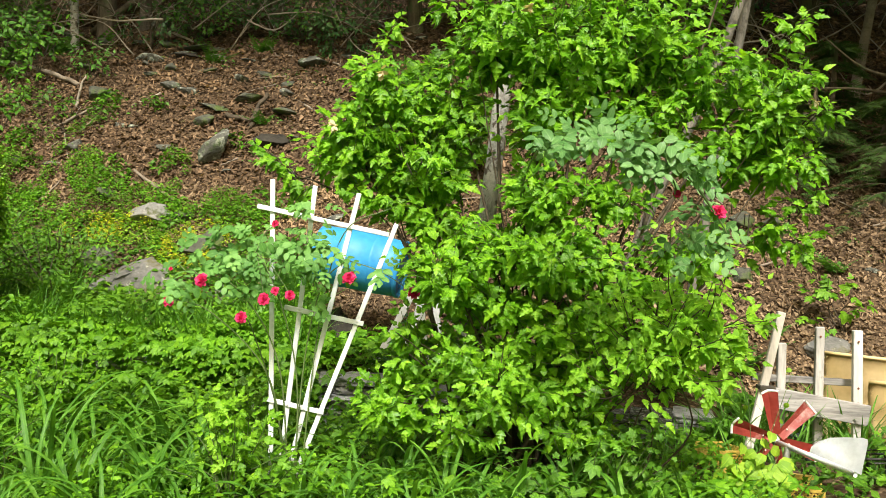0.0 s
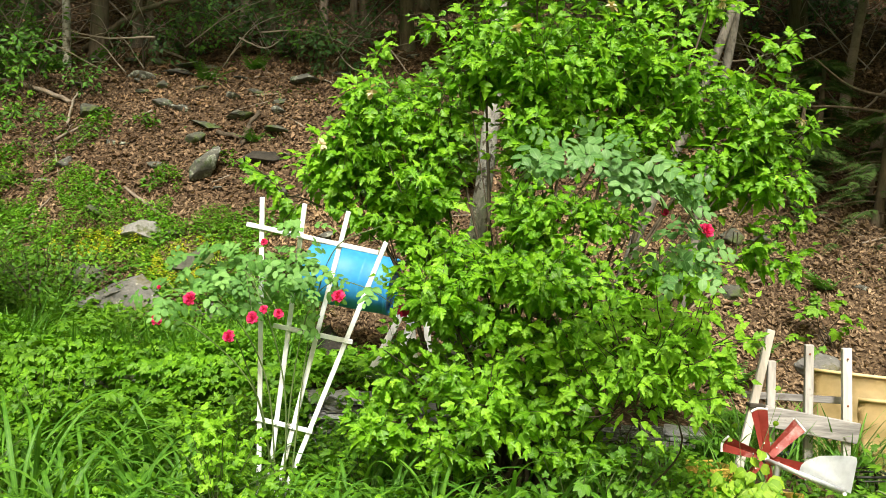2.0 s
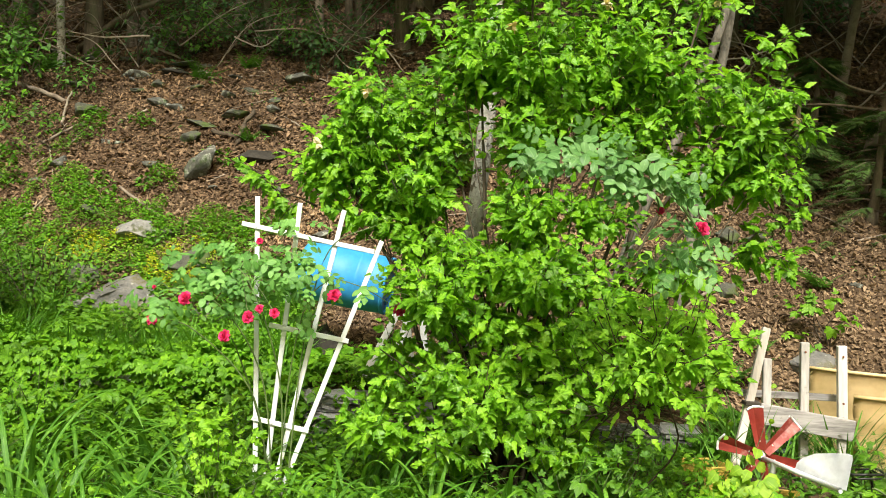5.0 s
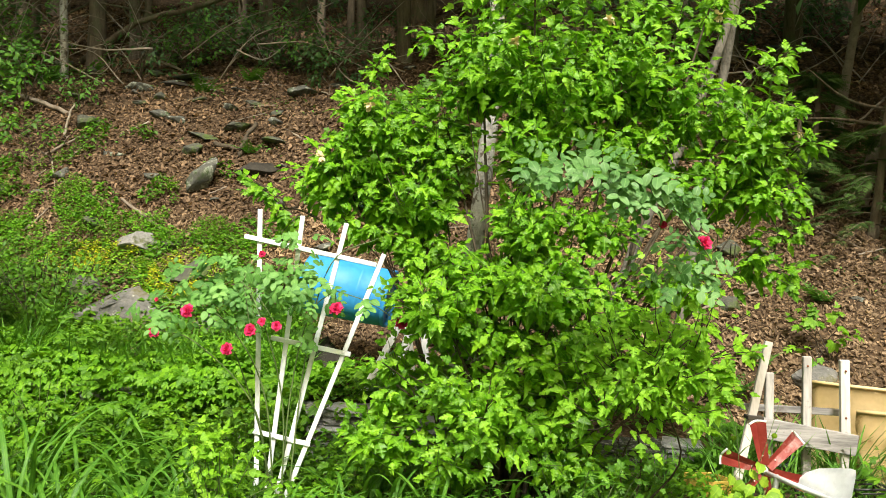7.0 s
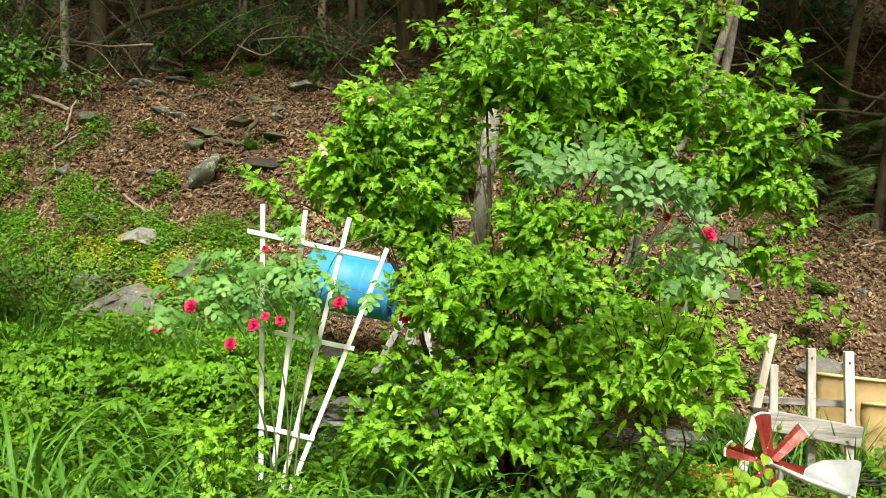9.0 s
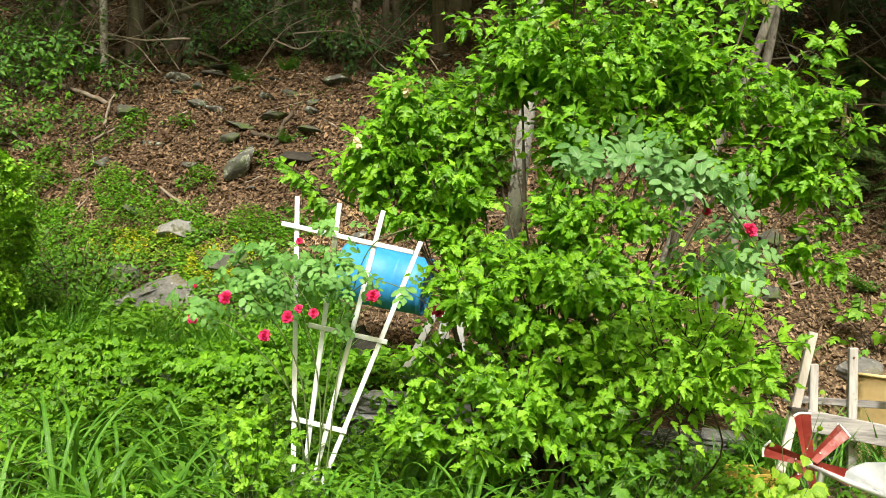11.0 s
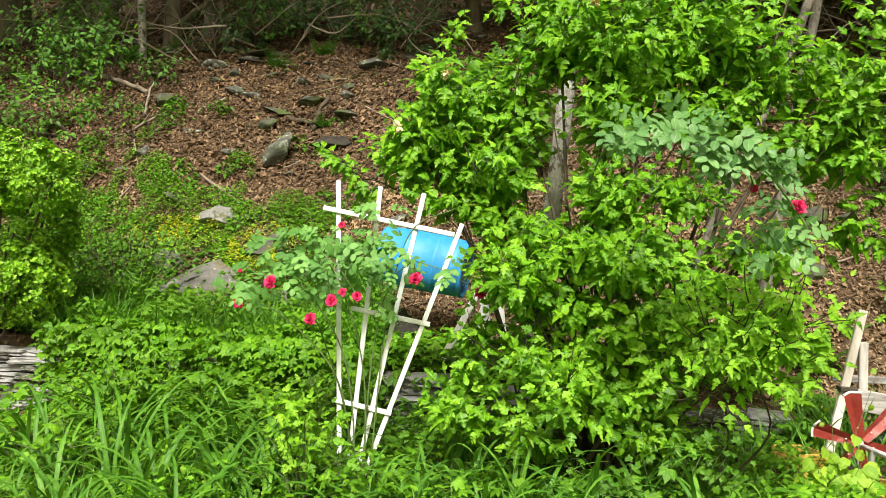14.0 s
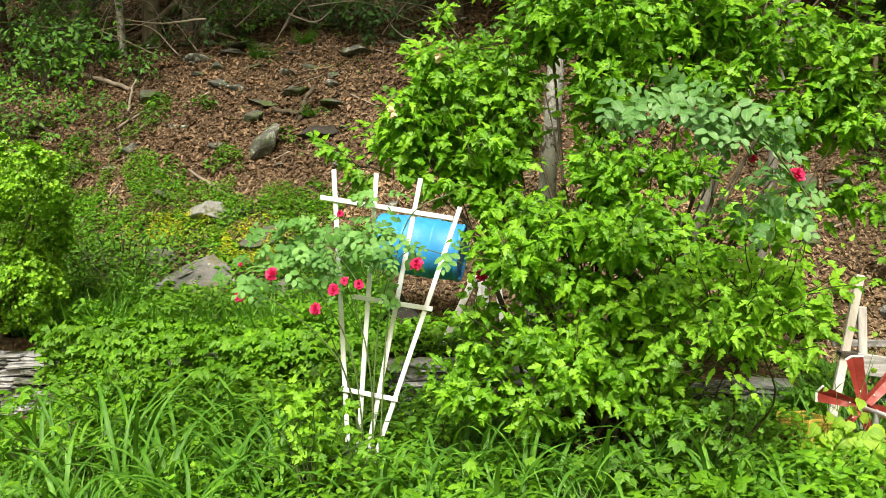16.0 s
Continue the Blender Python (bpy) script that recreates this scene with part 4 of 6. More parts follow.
def shoots(leaves, lines, start, aim, length, count, size, stem=0.004, droop=0.25, lift=0.35, face=0.0, young=None):
    """Leafy shoots: leaves set spirally along each, smaller to the tip."""
    start, aim = np.atleast_2d(start).astype(float), unit(np.atleast_2d(aim))
    n = len(start)
    length = np.broadcast_to(np.asarray(length, float), (n,))
    turn = rng.uniform(0, 6.28, n)
    ref = np.where(np.abs(aim[:, 2:]) > 0.9, [[1.0, 0, 0]], [[0, 0, 1.0]])
    s = unit(np.cross(aim, ref))
    u = np.cross(s, aim)
    bend = rng.normal(0, 0.12, (n, 3))
    for k in range(count):
        f = (k + 1) / count
        at = start + aim * (length * f)[:, None] + bend * (f * f * length)[:, None]
        a = turn + k * 2.4
        radial = np.cos(a)[:, None] * s + np.sin(a)[:, None] * u
        axis = radial * (0.9 - 0.5 * f) + aim * (0.25 + 0.5 * f) + UP * (-droop + lift * f) + np.array([0, -face, 0]) + rng.normal(0, 0.12, (n, 3))
        up = unit(UP * 0.75 + radial * 0.35 + np.array([0, -0.62, 0]) + rng.normal(0, 0.28, (n, 3)))
        axis = unit(axis - 0.88 * up * (axis * up).sum(1, keepdims=True))
        grown = size * rng.uniform(0.55, 1.25, n) * (1.08 - 0.5 * f * f)
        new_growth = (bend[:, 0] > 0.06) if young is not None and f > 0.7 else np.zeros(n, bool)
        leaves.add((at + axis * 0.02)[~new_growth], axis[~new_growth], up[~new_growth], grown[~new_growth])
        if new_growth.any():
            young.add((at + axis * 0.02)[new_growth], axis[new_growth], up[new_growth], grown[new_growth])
    if lines is not None:
        for i in range(n):
            p = [start[i] + aim[i] * length[i] * f + bend[i] * f * f * length[i] for f in (0, 0.5, 1)]
            lines.append((p, stem, stem * 0.4))


def in_lobes(lobes, n, shell=0.45):
    """Places in a set of egg-shaped lobes (centre, radii, weight), with the way out from the centre."""
    w = np.array([l[2] for l in lobes], float)
    which = rng.choice(len(lobes), n, p=w / w.sum())
    d = unit(rng.normal(0, 1, (n, 3)))
    r = rng.uniform(shell ** 3, 1, n) ** (1 / 3)
    c = np.array([l[0] for l in lobes])[which]
    rad = np.array([l[1] for l in lobes])[which]
    return c + d * rad * r[:, None], d


def flowering_shrub():
    base = np.array([0.5, 4.75, -0.12])
    ob = thing("flowering_shrub", base, "large leafy rose-of-sharon shrub with bright green lobed leaves", "shrub")
    lobes = SHRUB_TOP + SHRUB_FLANK + SHRUB_MIDDLE + SHRUB_FOOT
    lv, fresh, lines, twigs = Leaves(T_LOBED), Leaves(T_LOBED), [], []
    p, d = in_lobes(lobes, 1660, 0.2)
    aim = unit(d * np.array([1, 1, 0.5]) * 0.6 + UP * 0.4 + np.array([0, -0.25, 0]) + rng.normal(0, 0.25, (len(p), 3)))
    thin = rng.uniform(0, 1, len(p))
    x, z = p[:, 0], p[:, 2]
    keep = (z > 0.05) & ~((np.abs(x - 0.27 - 0.09 * (z - 1.55)) < 0.085) & (z > 1.48) & (z < 2.3) & (thin < 0.78))
    keep &= ~((np.abs(x - 0.9) < 0.34) & (np.abs(z - 1.88) < 0.09) & (thin < 0.9)) & ~((np.abs(x - 1.2) < 0.28) & (np.abs(z - 1.53) < 0.1) & (thin < 0.9))
    keep &= ~((x > 1.05) & (z < 0.62) & (thin < 0.95))
    length = rng.uniform(0.16, 0.34, len(p))
    p = p - aim * (length * 0.65)[:, None]
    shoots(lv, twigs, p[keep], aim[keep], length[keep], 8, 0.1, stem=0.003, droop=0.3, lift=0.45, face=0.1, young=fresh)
    for a, b in SHRUB_SPRIGS:
        a, b = np.array(a), np.array(b)
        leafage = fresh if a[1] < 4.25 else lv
        for f in np.linspace(0.3, 0.85, 4):
            shoots(leafage, lines, [a + (b - a) * f], [(b - a) + rng.normal(0, 0.2, 3)], [0.16], 8, 0.09)
        shoots(leafage, lines, [b - (b - a) * 0.3], [b - a], [np.linalg.norm(b - a) * 0.35], 9, 0.085)
        lines.append((curve_through([a, (a + b) / 2 + rng.normal(0, 0.03, 3), b], 4), 0.008, 0.003))
    stems = []
    for k, (c, r, w) in enumerate(lobes):
        c = np.array(c)
        for q in range(1):
            foot = base + np.array([rng.normal(0, 0.13), rng.normal(0, 0.1), 0])
            top = c + rng.normal(0, 0.25, 3) * np.array(r)
            mid = foot * 0.55 + top * 0.45 + np.array([rng.normal(0, 0.06), rng.normal(0, 0.06), 0.15])
            path = curve_through([foot, mid, top], 7)
            stems.append((path, 0.017, 0.006))
            for _ in range(2):
                t2 = c + rng.normal(0, 0.5, 3) * np.array(r)
                s2 = path[rng.integers(5, len(path))]
                lines.append((curve_through([s2, (s2 + t2) / 2 + rng.normal(0, 0.04, 3), t2], 4), 0.007, 0.003))
    for line in stems:
        under("stem", tube_mesh("stem", [line], M_BRANCH, 7), ob)
    tagged(under("brushwood", tube_mesh("brushwood", lines, M_BRANCH, 4), ob), kind="stuff")
    tagged(under("brushwood", tube_mesh("brushwood", twigs, M_STEM, 4), ob, "thin green leafy shoots"), kind="stuff")
    at, axis, side, up, size = lv.arrays()
    near = np.argsort(at[:, 1] + rng.uniform(0, 0.3, len(at)))[:300]
    rest = np.ones(len(at), bool)
    rest[near] = False
    tagged(under("foliage", lv.mesh("foliage", M_SHRUB, rest), ob), kind="stuff")
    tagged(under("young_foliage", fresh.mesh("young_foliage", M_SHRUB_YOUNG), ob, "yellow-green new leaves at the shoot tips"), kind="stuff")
    singles = [tri_mesh("leaf", v, t, u, M_SHRUB_ONE) for v, t, u in T_LOBED]
    for i in near:
        leaf = new("leaf", singles[i % len(singles)])
        leaf.parent = ob
        m = Matrix((side[i], axis[i], up[i])).transposed().to_4x4()
        m.translation = Vector(at[i] - base)
        leaf.matrix_basis = m @ Matrix.Scale(size[i], 4)
    # a few wilted cream blossoms
    for x, y, z in ((-0.32, 4.25, 2.33), (-0.6, 4.35, 2.05), (1.62, 4.4, 2.85), (2.15, 4.6, 2.22), (0.95, 4.1, 2.75), (0.45, 4.05, 2.62)):
        fl = Leaves(T_OVAL)
        a = rng.normal(0, 1, (9, 3)) + np.array([0, -0.4, -0.3])
        fl.add(np.array([x, y, z]) + rng.normal(0, 0.006, (9, 3)), a, UP + rng.normal(0, 0.3, (9, 3)), 0.04)
        under("wilted_blossom", fl.mesh("wilted_blossom", M_WILTED), ob, "withered cream-coloured blossom")


M_WILTED = leaf_material("wilted_petal", (0.45, 0.34, 0.18), (0.6, 0.5, 0.3), (0.75, 0.7, 0.5), 0.3, vein=0.0)
SHRUB_TOP = [
    ((-0.35, 5.0, 2.3), (0.31, 0.4, 0.27), 1.0), ((-0.57, 5.0, 2.0), (0.27, 0.35, 0.2), 0.75), ((-0.06, 4.95, 1.98), (0.29, 0.4, 0.31), 1.0), ((-0.24, 4.95, 1.76), (0.36, 0.35, 0.18), 0.6), ((-0.04, 4.9, 1.55), (0.22, 0.3, 0.1), 0.25),
    ((0.32, 4.85, 2.68), (0.27, 0.45, 0.24), 0.9), ((0.08, 5.0, 2.32), (0.2, 0.35, 0.24), 0.45), ((0.7, 4.8, 2.52), (0.32, 0.45, 0.32), 1.3), ((1.12, 4.85, 2.62), (0.36, 0.45, 0.29), 1.1), ((0.72, 4.95, 3.16), (0.62, 0.5, 0.3), 1.0), ((1.57, 4.95, 3.03), (0.43, 0.4, 0.26), 0.45)]
SHRUB_FLANK = [
    ((1.5, 4.9, 2.4), (0.38, 0.4, 0.32), 0.9), ((1.93, 4.75, 2.3), (0.2, 0.35, 0.28), 0.7), ((1.95, 4.75, 1.96), (0.22, 0.35, 0.18), 0.55), ((1.11, 4.8, 2.2), (0.36, 0.4, 0.2), 0.7), ((1.7, 4.8, 1.95), (0.28, 0.35, 0.22), 0.5),
    ((0.59, 4.7, 2.16), (0.18, 0.35, 0.18), 0.5), ((1.92, 4.7, 1.52), (0.18, 0.25, 0.1), 0.14), ((1.5, 4.75, 1.38), (0.23, 0.3, 0.12), 0.3)]
SHRUB_MIDDLE = [
    ((0.56, 4.6, 1.73), (0.18, 0.3, 0.2), 0.55), ((0.05, 4.9, 1.45), (0.18, 0.3, 0.12), 0.2), ((1.0, 4.7, 1.69), (0.2, 0.25, 0.09), 0.26), ((0.02, 4.45, 1.24), (0.19, 0.25, 0.16), 0.6), ((0.38, 4.6, 1.42), (0.24, 0.35, 0.2), 0.5), ((0.65, 4.5, 1.35), (0.26, 0.35, 0.19), 0.65),
    ((1.01, 4.6, 1.3), (0.24, 0.3, 0.2), 0.38), ((0.28, 4.55, 1.05), (0.26, 0.35, 0.15), 0.4), ((0.74, 4.5, 1.01), (0.34, 0.4, 0.17), 0.5), ((1.2, 4.6, 1.13), (0.16, 0.25, 0.13), 0.16)]
SHRUB_FOOT = [
    ((-0.22, 4.65, 0.8), (0.17, 0.25, 0.15), 0.26), ((-0.25, 4.6, 0.48), (0.22, 0.3, 0.18), 0.6), ((0.21, 4.5, 0.77), (0.27, 0.35, 0.17), 0.5), ((0.36, 4.3, 0.6), (0.27, 0.3, 0.18), 0.6), ((0.75, 4.4, 0.74), (0.3, 0.35, 0.2), 0.48),
    ((0.78, 4.4, 0.43), (0.34, 0.35, 0.14), 0.4), ((0.14, 4.4, 0.37), (0.23, 0.3, 0.12), 0.28), ((1.15, 4.6, 0.87), (0.18, 0.3, 0.15), 0.2)]
SHRUB_SPRIGS = [((-0.85, 5.0, 1.8), (-1.08, 4.9, 1.94)), ((-0.71, 5.0, 1.72), (-0.94, 4.9, 1.79)), ((1.99, 4.75, 2.5), (2.06, 4.65, 2.72)), ((2.1, 4.7, 2.05), (2.21, 4.6, 2.19)), ((2.05, 4.7, 1.5), (2.16, 4.6, 1.66)), ((1.95, 4.7, 1.43), (2.12, 4.6, 1.38)),
                ((2.02, 4.7, 2.43), (2.13, 4.6, 2.38)), ((-0.42, 5.0, 2.5), (-0.34, 4.9, 2.68)), ((0.29, 4.2, 0.55), (0.31, 4.1, 0.74)), ((0.13, 4.9, 2.8), (-0.01, 4.8, 2.84)), ((2.03, 4.7, 1.89), (2.15, 4.6, 1.9))]
flowering_shrub()


def viburnum():
    """A lower shrub with broad three-lobed leaves at the flank of the large one."""
    base = np.array([1.15, 4.5, -0.1])
    ob = thing("maple_leaved_shrub", base, "low light-green shrub with broad maple-like leaves by the wall", "shrub")
    lv, lines = Leaves(T_LOBED), []
    p, d = in_lobes([((1.12, 4.15, 0.92), (0.23, 0.22, 0.13), 0.5), ((1.33, 4.2, 0.75), (0.21, 0.22, 0.13), 0.45), ((0.99, 4.1, 0.72), (0.2, 0.2, 0.14), 0.4), ((1.37, 4.15, 1.0), (0.2, 0.22, 0.13), 0.4)], 120)
    shoots(lv, lines, p, d * 0.5 + UP * 0.4 + np.array([0.1, -0.2, 0]), rng.uniform(0.12, 0.25, len(p)), 6, 0.095)
    for q in range(5):
        lines.append((curve_through([base + rng.normal(0, 0.05, 3) * np.array([1, 1, 0]), base + np.array([rng.normal(0, 0.2), 0, 0.4]), p[q]], 5), 0.008, 0.004))
    tagged(under("brushwood", tube_mesh("brushwood", lines, M_BRANCH, 4), ob), kind="stuff")
    tagged(under("foliage", lv.mesh("foliage", M_VIBURNUM), ob), kind="stuff")


viburnum()

T_PETAL = [blade([(0, 0.1, 0), (0.3, 0.32, 0), (0.65, 0.42, 0), (0.9, 0.3, 0), (1, 0.12, 0)], 0.35, c, 0.03) for c in (0.25, -0.2, 0.4)]


def bloom_mesh(at, aim, size):
    """A many-petalled rose: petals in rings, tighter to the heart."""
    fl = Leaves(T_PETAL)
    aim = Vector(aim).normalized()
    s = aim.orthogonal().normalized()
    u = aim.cross(s)
    for ring, (n, tilt, length) in enumerate(((5, 0.1, 0.26), (7, 0.35, 0.31), (9, 0.62, 0.36), (11, 0.9, 0.4), (11, 1.15, 0.43), (9, 1.4, 0.45))):
        for k in range(n):
            a = (k + 0.5 * ring) * 2 * math.pi / n + rng.normal(0, 0.15)
            out = s * math.cos(a) + u * math.sin(a)
            axis = out * math.sin(tilt) + aim * math.cos(tilt)
            inner = aim * math.sin(tilt) - out * math.cos(tilt)
            fl.add(np.array(Vector(at) + out * size * 0.03 * ring), np.array(axis), np.array(inner), size * length * rng.uniform(0.8, 1.0))
    return fl.mesh("bloom", M_PETAL)


def rose_bush(name, label, base, canes, blooms, sprays, size, foliage):
    ob = thing(name, base, label, "rose bush", "rose bushes")
    lv = Leaves(T_ROSE)
    for pts in canes:
        path = curve_through(pts, 8)
        under("cane", tube_mesh("cane", [(path, 0.0055, 0.003)], M_STEM, 6), ob)
    for c, r, n in sprays:
        d = unit(rng.normal(0, 1, (n, 3)))
        p = np.array(c) + d * np.array(r) * rng.uniform(0.2, 1, (n, 1))
        ax = d * np.array([1, 0.8, 0.3]) + rng.normal(0, 0.3, (n, 3)) + np.array([0, -0.1, -0.2])
        up = unit(UP * 0.8 + np.array([0, -0.75, 0]) + d * 0.3 + rng.normal(0, 0.45, (n, 3)))
        ax = ax - 0.85 * up * (ax * up).sum(1, keepdims=True)
        free = np.ones(n, bool)
        for at, s in blooms:
            for f in (0.0, 0.5, 1.0):
                q = p + unit(ax) * size * f - np.array(at)
                free &= ~((np.hypot(q[:, 0], q[:, 2]) < 0.5 * s + 0.055) & (q[:, 1] < 0.06))
        p, ax, up, n = p[free], ax[free], up[free], int(free.sum())
        lv.add(p, ax, up, size * rng.uniform(0.7, 1.2, n))
    tagged(under("foliage", lv.mesh("foliage", foliage), ob), kind="stuff")
    for at, s in blooms:
        b = under("bloom", bloom_mesh(at, (rng.uniform(-0.4, 0.4), -1, rng.uniform(0.3, 0.85)), s * 0.9), ob, "crimson-pink double rose" if s > 0.06 else "half-open pink rosebud")
        cal = Leaves(T_TINY)
        n = 6
        a = np.linspace(0, 6.28, n, endpoint=False)
        cal.add(np.array(at) + np.array([0, 0.012, -0.01]), np.stack([np.cos(a), 0.4 + 0 * a, np.sin(a)], 1), np.array([0, 1.0, 0]), s * 0.5)
        under("calyx", cal.mesh("calyx", M_COVER), b)
        near = min((pts[-1] for pts in canes), key=lambda q: (Vector(q) - Vector(at)).length)
        if (Vector(near) - Vector(at)).length > 0.02:
            under("stalk", tube_mesh("stalk", [(curve_through([near, (np.array(near) + np.array(at)) / 2 + np.array([0, 0, 0.03]), np.array(at) + np.array([0, 0.01, 0])], 4), 0.0035, 0.0025)], M_STEM, 5), b)


rose_bush("climbing_rose", "climbing rose with crimson blooms growing up the white trellis", (-0.88, 4.6, -0.1),
          [[(-0.88, 4.6, -0.12), (-0.86, 4.58, 0.6), (-0.95, 4.5, 1.1), (-1.05, 4.4, 1.35)], [(-0.9, 4.6, -0.12), (-0.82, 4.62, 0.7), (-0.7, 4.55, 1.15), (-0.55, 4.5, 1.3)], [(-0.92, 4.62, -0.12), (-0.95, 4.5, 0.7), (-1.15, 4.35, 1.15), (-1.4, 4.25, 1.25)],
           [(-0.93, 4.6, -0.12), (-1.0, 4.5, 0.6), (-1.3, 4.4, 1.0), (-1.58, 4.48, 1.08)], [(-0.9, 4.6, -0.12), (-0.95, 4.4, 0.5), (-1.0, 4.1, 0.95), (-0.95, 3.75, 1.06)], [(-0.86, 4.62, -0.12), (-0.74, 4.66, 0.9), (-0.58, 4.6, 1.45), (-0.3, 4.6, 1.6)]],
          [((-1.292, 4.178, 1.207), 0.08), ((-1.594, 4.519, 1.055), 0.066), ((-0.942, 3.646, 1.074), 0.062), ((-0.985, 4.3, 1.09), 0.075), ((-0.91, 4.25, 1.145), 0.052), ((-0.85, 4.35, 1.11), 0.06), ((-0.53, 4.45, 1.2), 0.085), ((-0.94, 4.4, 1.508), 0.045), ((-0.17, 4.6, 1.1), 0.07), ((-1.5, 4.3, 1.26), 0.025)],
          [((-0.98, 4.5, 1.33), (0.26, 0.18, 0.17), 80), ((-1.2, 4.4, 1.38), (0.22, 0.2, 0.16), 46), ((-1.4, 4.3, 1.24), (0.18, 0.15, 0.12), 34), ((-1.56, 4.45, 1.12), (0.13, 0.12, 0.09), 16), ((-0.68, 4.45, 1.3), (0.14, 0.1, 0.13), 32), ((-0.55, 4.45, 1.2), (0.12, 0.08, 0.06), 12), ((-0.72, 4.6, 1.6), (0.12, 0.05, 0.1), 8), ((-0.36, 4.5, 1.26), (0.08, 0.05, 0.04), 4), ((-0.95, 4.4, 1.14), (0.16, 0.12, 0.07), 14), ((-0.62, 4.55, 1.03), (0.08, 0.05, 0.08), 5)], 0.14, M_ROSE_LEAF)
rose_bush("arching_rose", "long arching rose cane with grey-green leaves and one crimson bloom", (0.5, 4.35, -0.1),
          [[(0.5, 4.85, -0.12), (0.45, 4.85, 1.3), (0.48, 4.2, 1.85), (0.66, 3.5, 1.92), (0.95, 3.5, 1.86), (1.2, 3.65, 1.7), (1.3, 3.74, 1.6)], [(0.95, 3.5, 1.86), (1.08, 3.6, 1.72), (1.1, 3.65, 1.66)], [(1.2, 3.65, 1.7), (1.35, 3.7, 1.5), (1.4, 3.75, 1.38)]],
          [((1.322, 3.7, 1.578), 0.08), ((1.12, 3.68, 1.665), 0.04)],
          [((0.58, 3.4, 1.94), (0.15, 0.14, 0.07), 18), ((0.78, 3.5, 1.93), (0.15, 0.14, 0.08), 22), ((0.94, 3.55, 1.86), (0.14, 0.14, 0.09), 22), ((1.08, 3.55, 1.8), (0.15, 0.14, 0.1), 22), ((1.11, 3.7, 1.7), (0.13, 0.08, 0.08), 12), ((1.26, 3.84, 1.6), (0.13, 0.06, 0.1), 9), ((1.16, 3.75, 1.5), (0.12, 0.1, 0.08), 9), ((1.34, 3.8, 1.47), (0.13, 0.08, 0.08), 11), ((1.2, 3.75, 1.39), (0.1, 0.1, 0.05), 5)], 0.155, M_ARCH_LEAF)


# ---- daylilies ----
LILY_BLADES = []
for k in range(7):
    n, c = 11, 1.25 + 0.3 * k
    vs, us, ts = [], [], []
    y, z = 0.0, 0.0
    for i in range(n + 1):
        f = i / n
        a = 0.12 + c * f ** 1.7
        if i:
            y, z = y + math.sin(a) / n, z + math.cos(a) / n
        w = 0.015 * (0.7 + 0.6 * f) * (1 - f ** 2.6) + 0.0006
        for q, lift in ((-1, 0.35), (0, 0), (1, 0.35)):
            vs.append((q * w, y - lift * w * math.cos(a), z + lift * w * math.sin(a)))
            us.append((q, f))
    for i in range(n):
        for j in range(2):
            a = 3 * i + j
            ts += [(a, a + 1, a + 4), (a, a + 4, a + 3)]
    LILY_BLADES.append(tri_mesh("leaf_blade", vs, ts, us, M_LILY, smooth=True))


def daylily(x, y, n, tall, seed):
    rnd = random.Random(seed)
    z = float(ground_z(x, y)) - 0.02
    ob = thing("daylily", (x, y, z), "clump of green arching strap-like daylily leaves", "daylily", "daylilies")
    for _ in range(n):
        leaf = new("leaf_blade", rnd.choice(LILY_BLADES))
        leaf.parent = ob
        s = tall * rnd.uniform(0.6, 1.15)
        leaf.matrix_basis = pose(rnd.gauss(0, 0.05), rnd.gauss(0, 0.05), 0, rnd.uniform(-8, 8), rnd.uniform(-8, 8), rnd.uniform(0, 360)) @ Matrix.Diagonal((rnd.uniform(0.8, 1.1), s, s, 1))


for k, (x, y, n, tall) in enumerate(((-2.2, 4.3, 30, 0.85), (-1.95, 4.05, 30, 0.8), (-1.8, 4.9, 30, 0.85), (-1.45, 4.55, 28, 0.75), (-2.55, 4.9, 30, 0.9), (-2.3, 5.4, 28, 0.85), (-1.25, 5.0, 20, 0.5), (-2.9, 5.3, 28, 0.85), (-0.75, 4.05, 22, 0.55), (-0.3, 4.1, 26, 0.6),
                                     (0.1, 4.0, 26, 0.6), (0.5, 4.05, 24, 0.55), (-0.4, 4.6, 24, 0.6), (0.95, 4.15, 24, 0.55), (1.35, 4.3, 22, 0.36), (-0.05, 4.45, 20, 0.5), (-0.6, 5.3, 20, 0.5), (-1.7, 3.8, 22, 0.7), (-2.4, 3.9, 22, 0.7), (-1.0, 4.3, 16, 0.4), (0.3, 3.75, 18, 0.42), (-1.6, 4.2, 30, 0.75), (-2.05, 4.6, 30, 0.8), (-2.7, 4.4, 30, 0.85), (-1.35, 4.0, 26, 0.62), (-1.1, 4.65, 24, 0.55), (-2.45, 4.6, 26, 0.85), (-3.1, 4.8, 26, 0.85), (-0.1, 3.85, 22, 0.5), (0.75, 3.95, 22, 0.5), (1.2, 3.95, 20, 0.45), (0.05, 4.2, 34, 0.68), (0.35, 4.0, 34, 0.68), (0.65, 4.15, 34, 0.68), (0.95, 3.9, 32, 0.63), (1.1, 4.2, 30, 0.5), (1.4, 4.05, 26, 0.4), (-0.25, 4.35, 34, 0.6), (-0.5, 4.0, 32, 0.55), (0.8, 4.4, 26, 0.5))):
    daylily(x, y, int(n * (0.64 if x < -1.2 else 0.5)), tall * 1.05, 200 + k)


# ---- ground cover, weeds, grass, litter ----
def patchy(x, y, scale, seed):
    return np.array([noise.noise((a * scale, b * scale, seed)) for a, b in zip(x, y)])


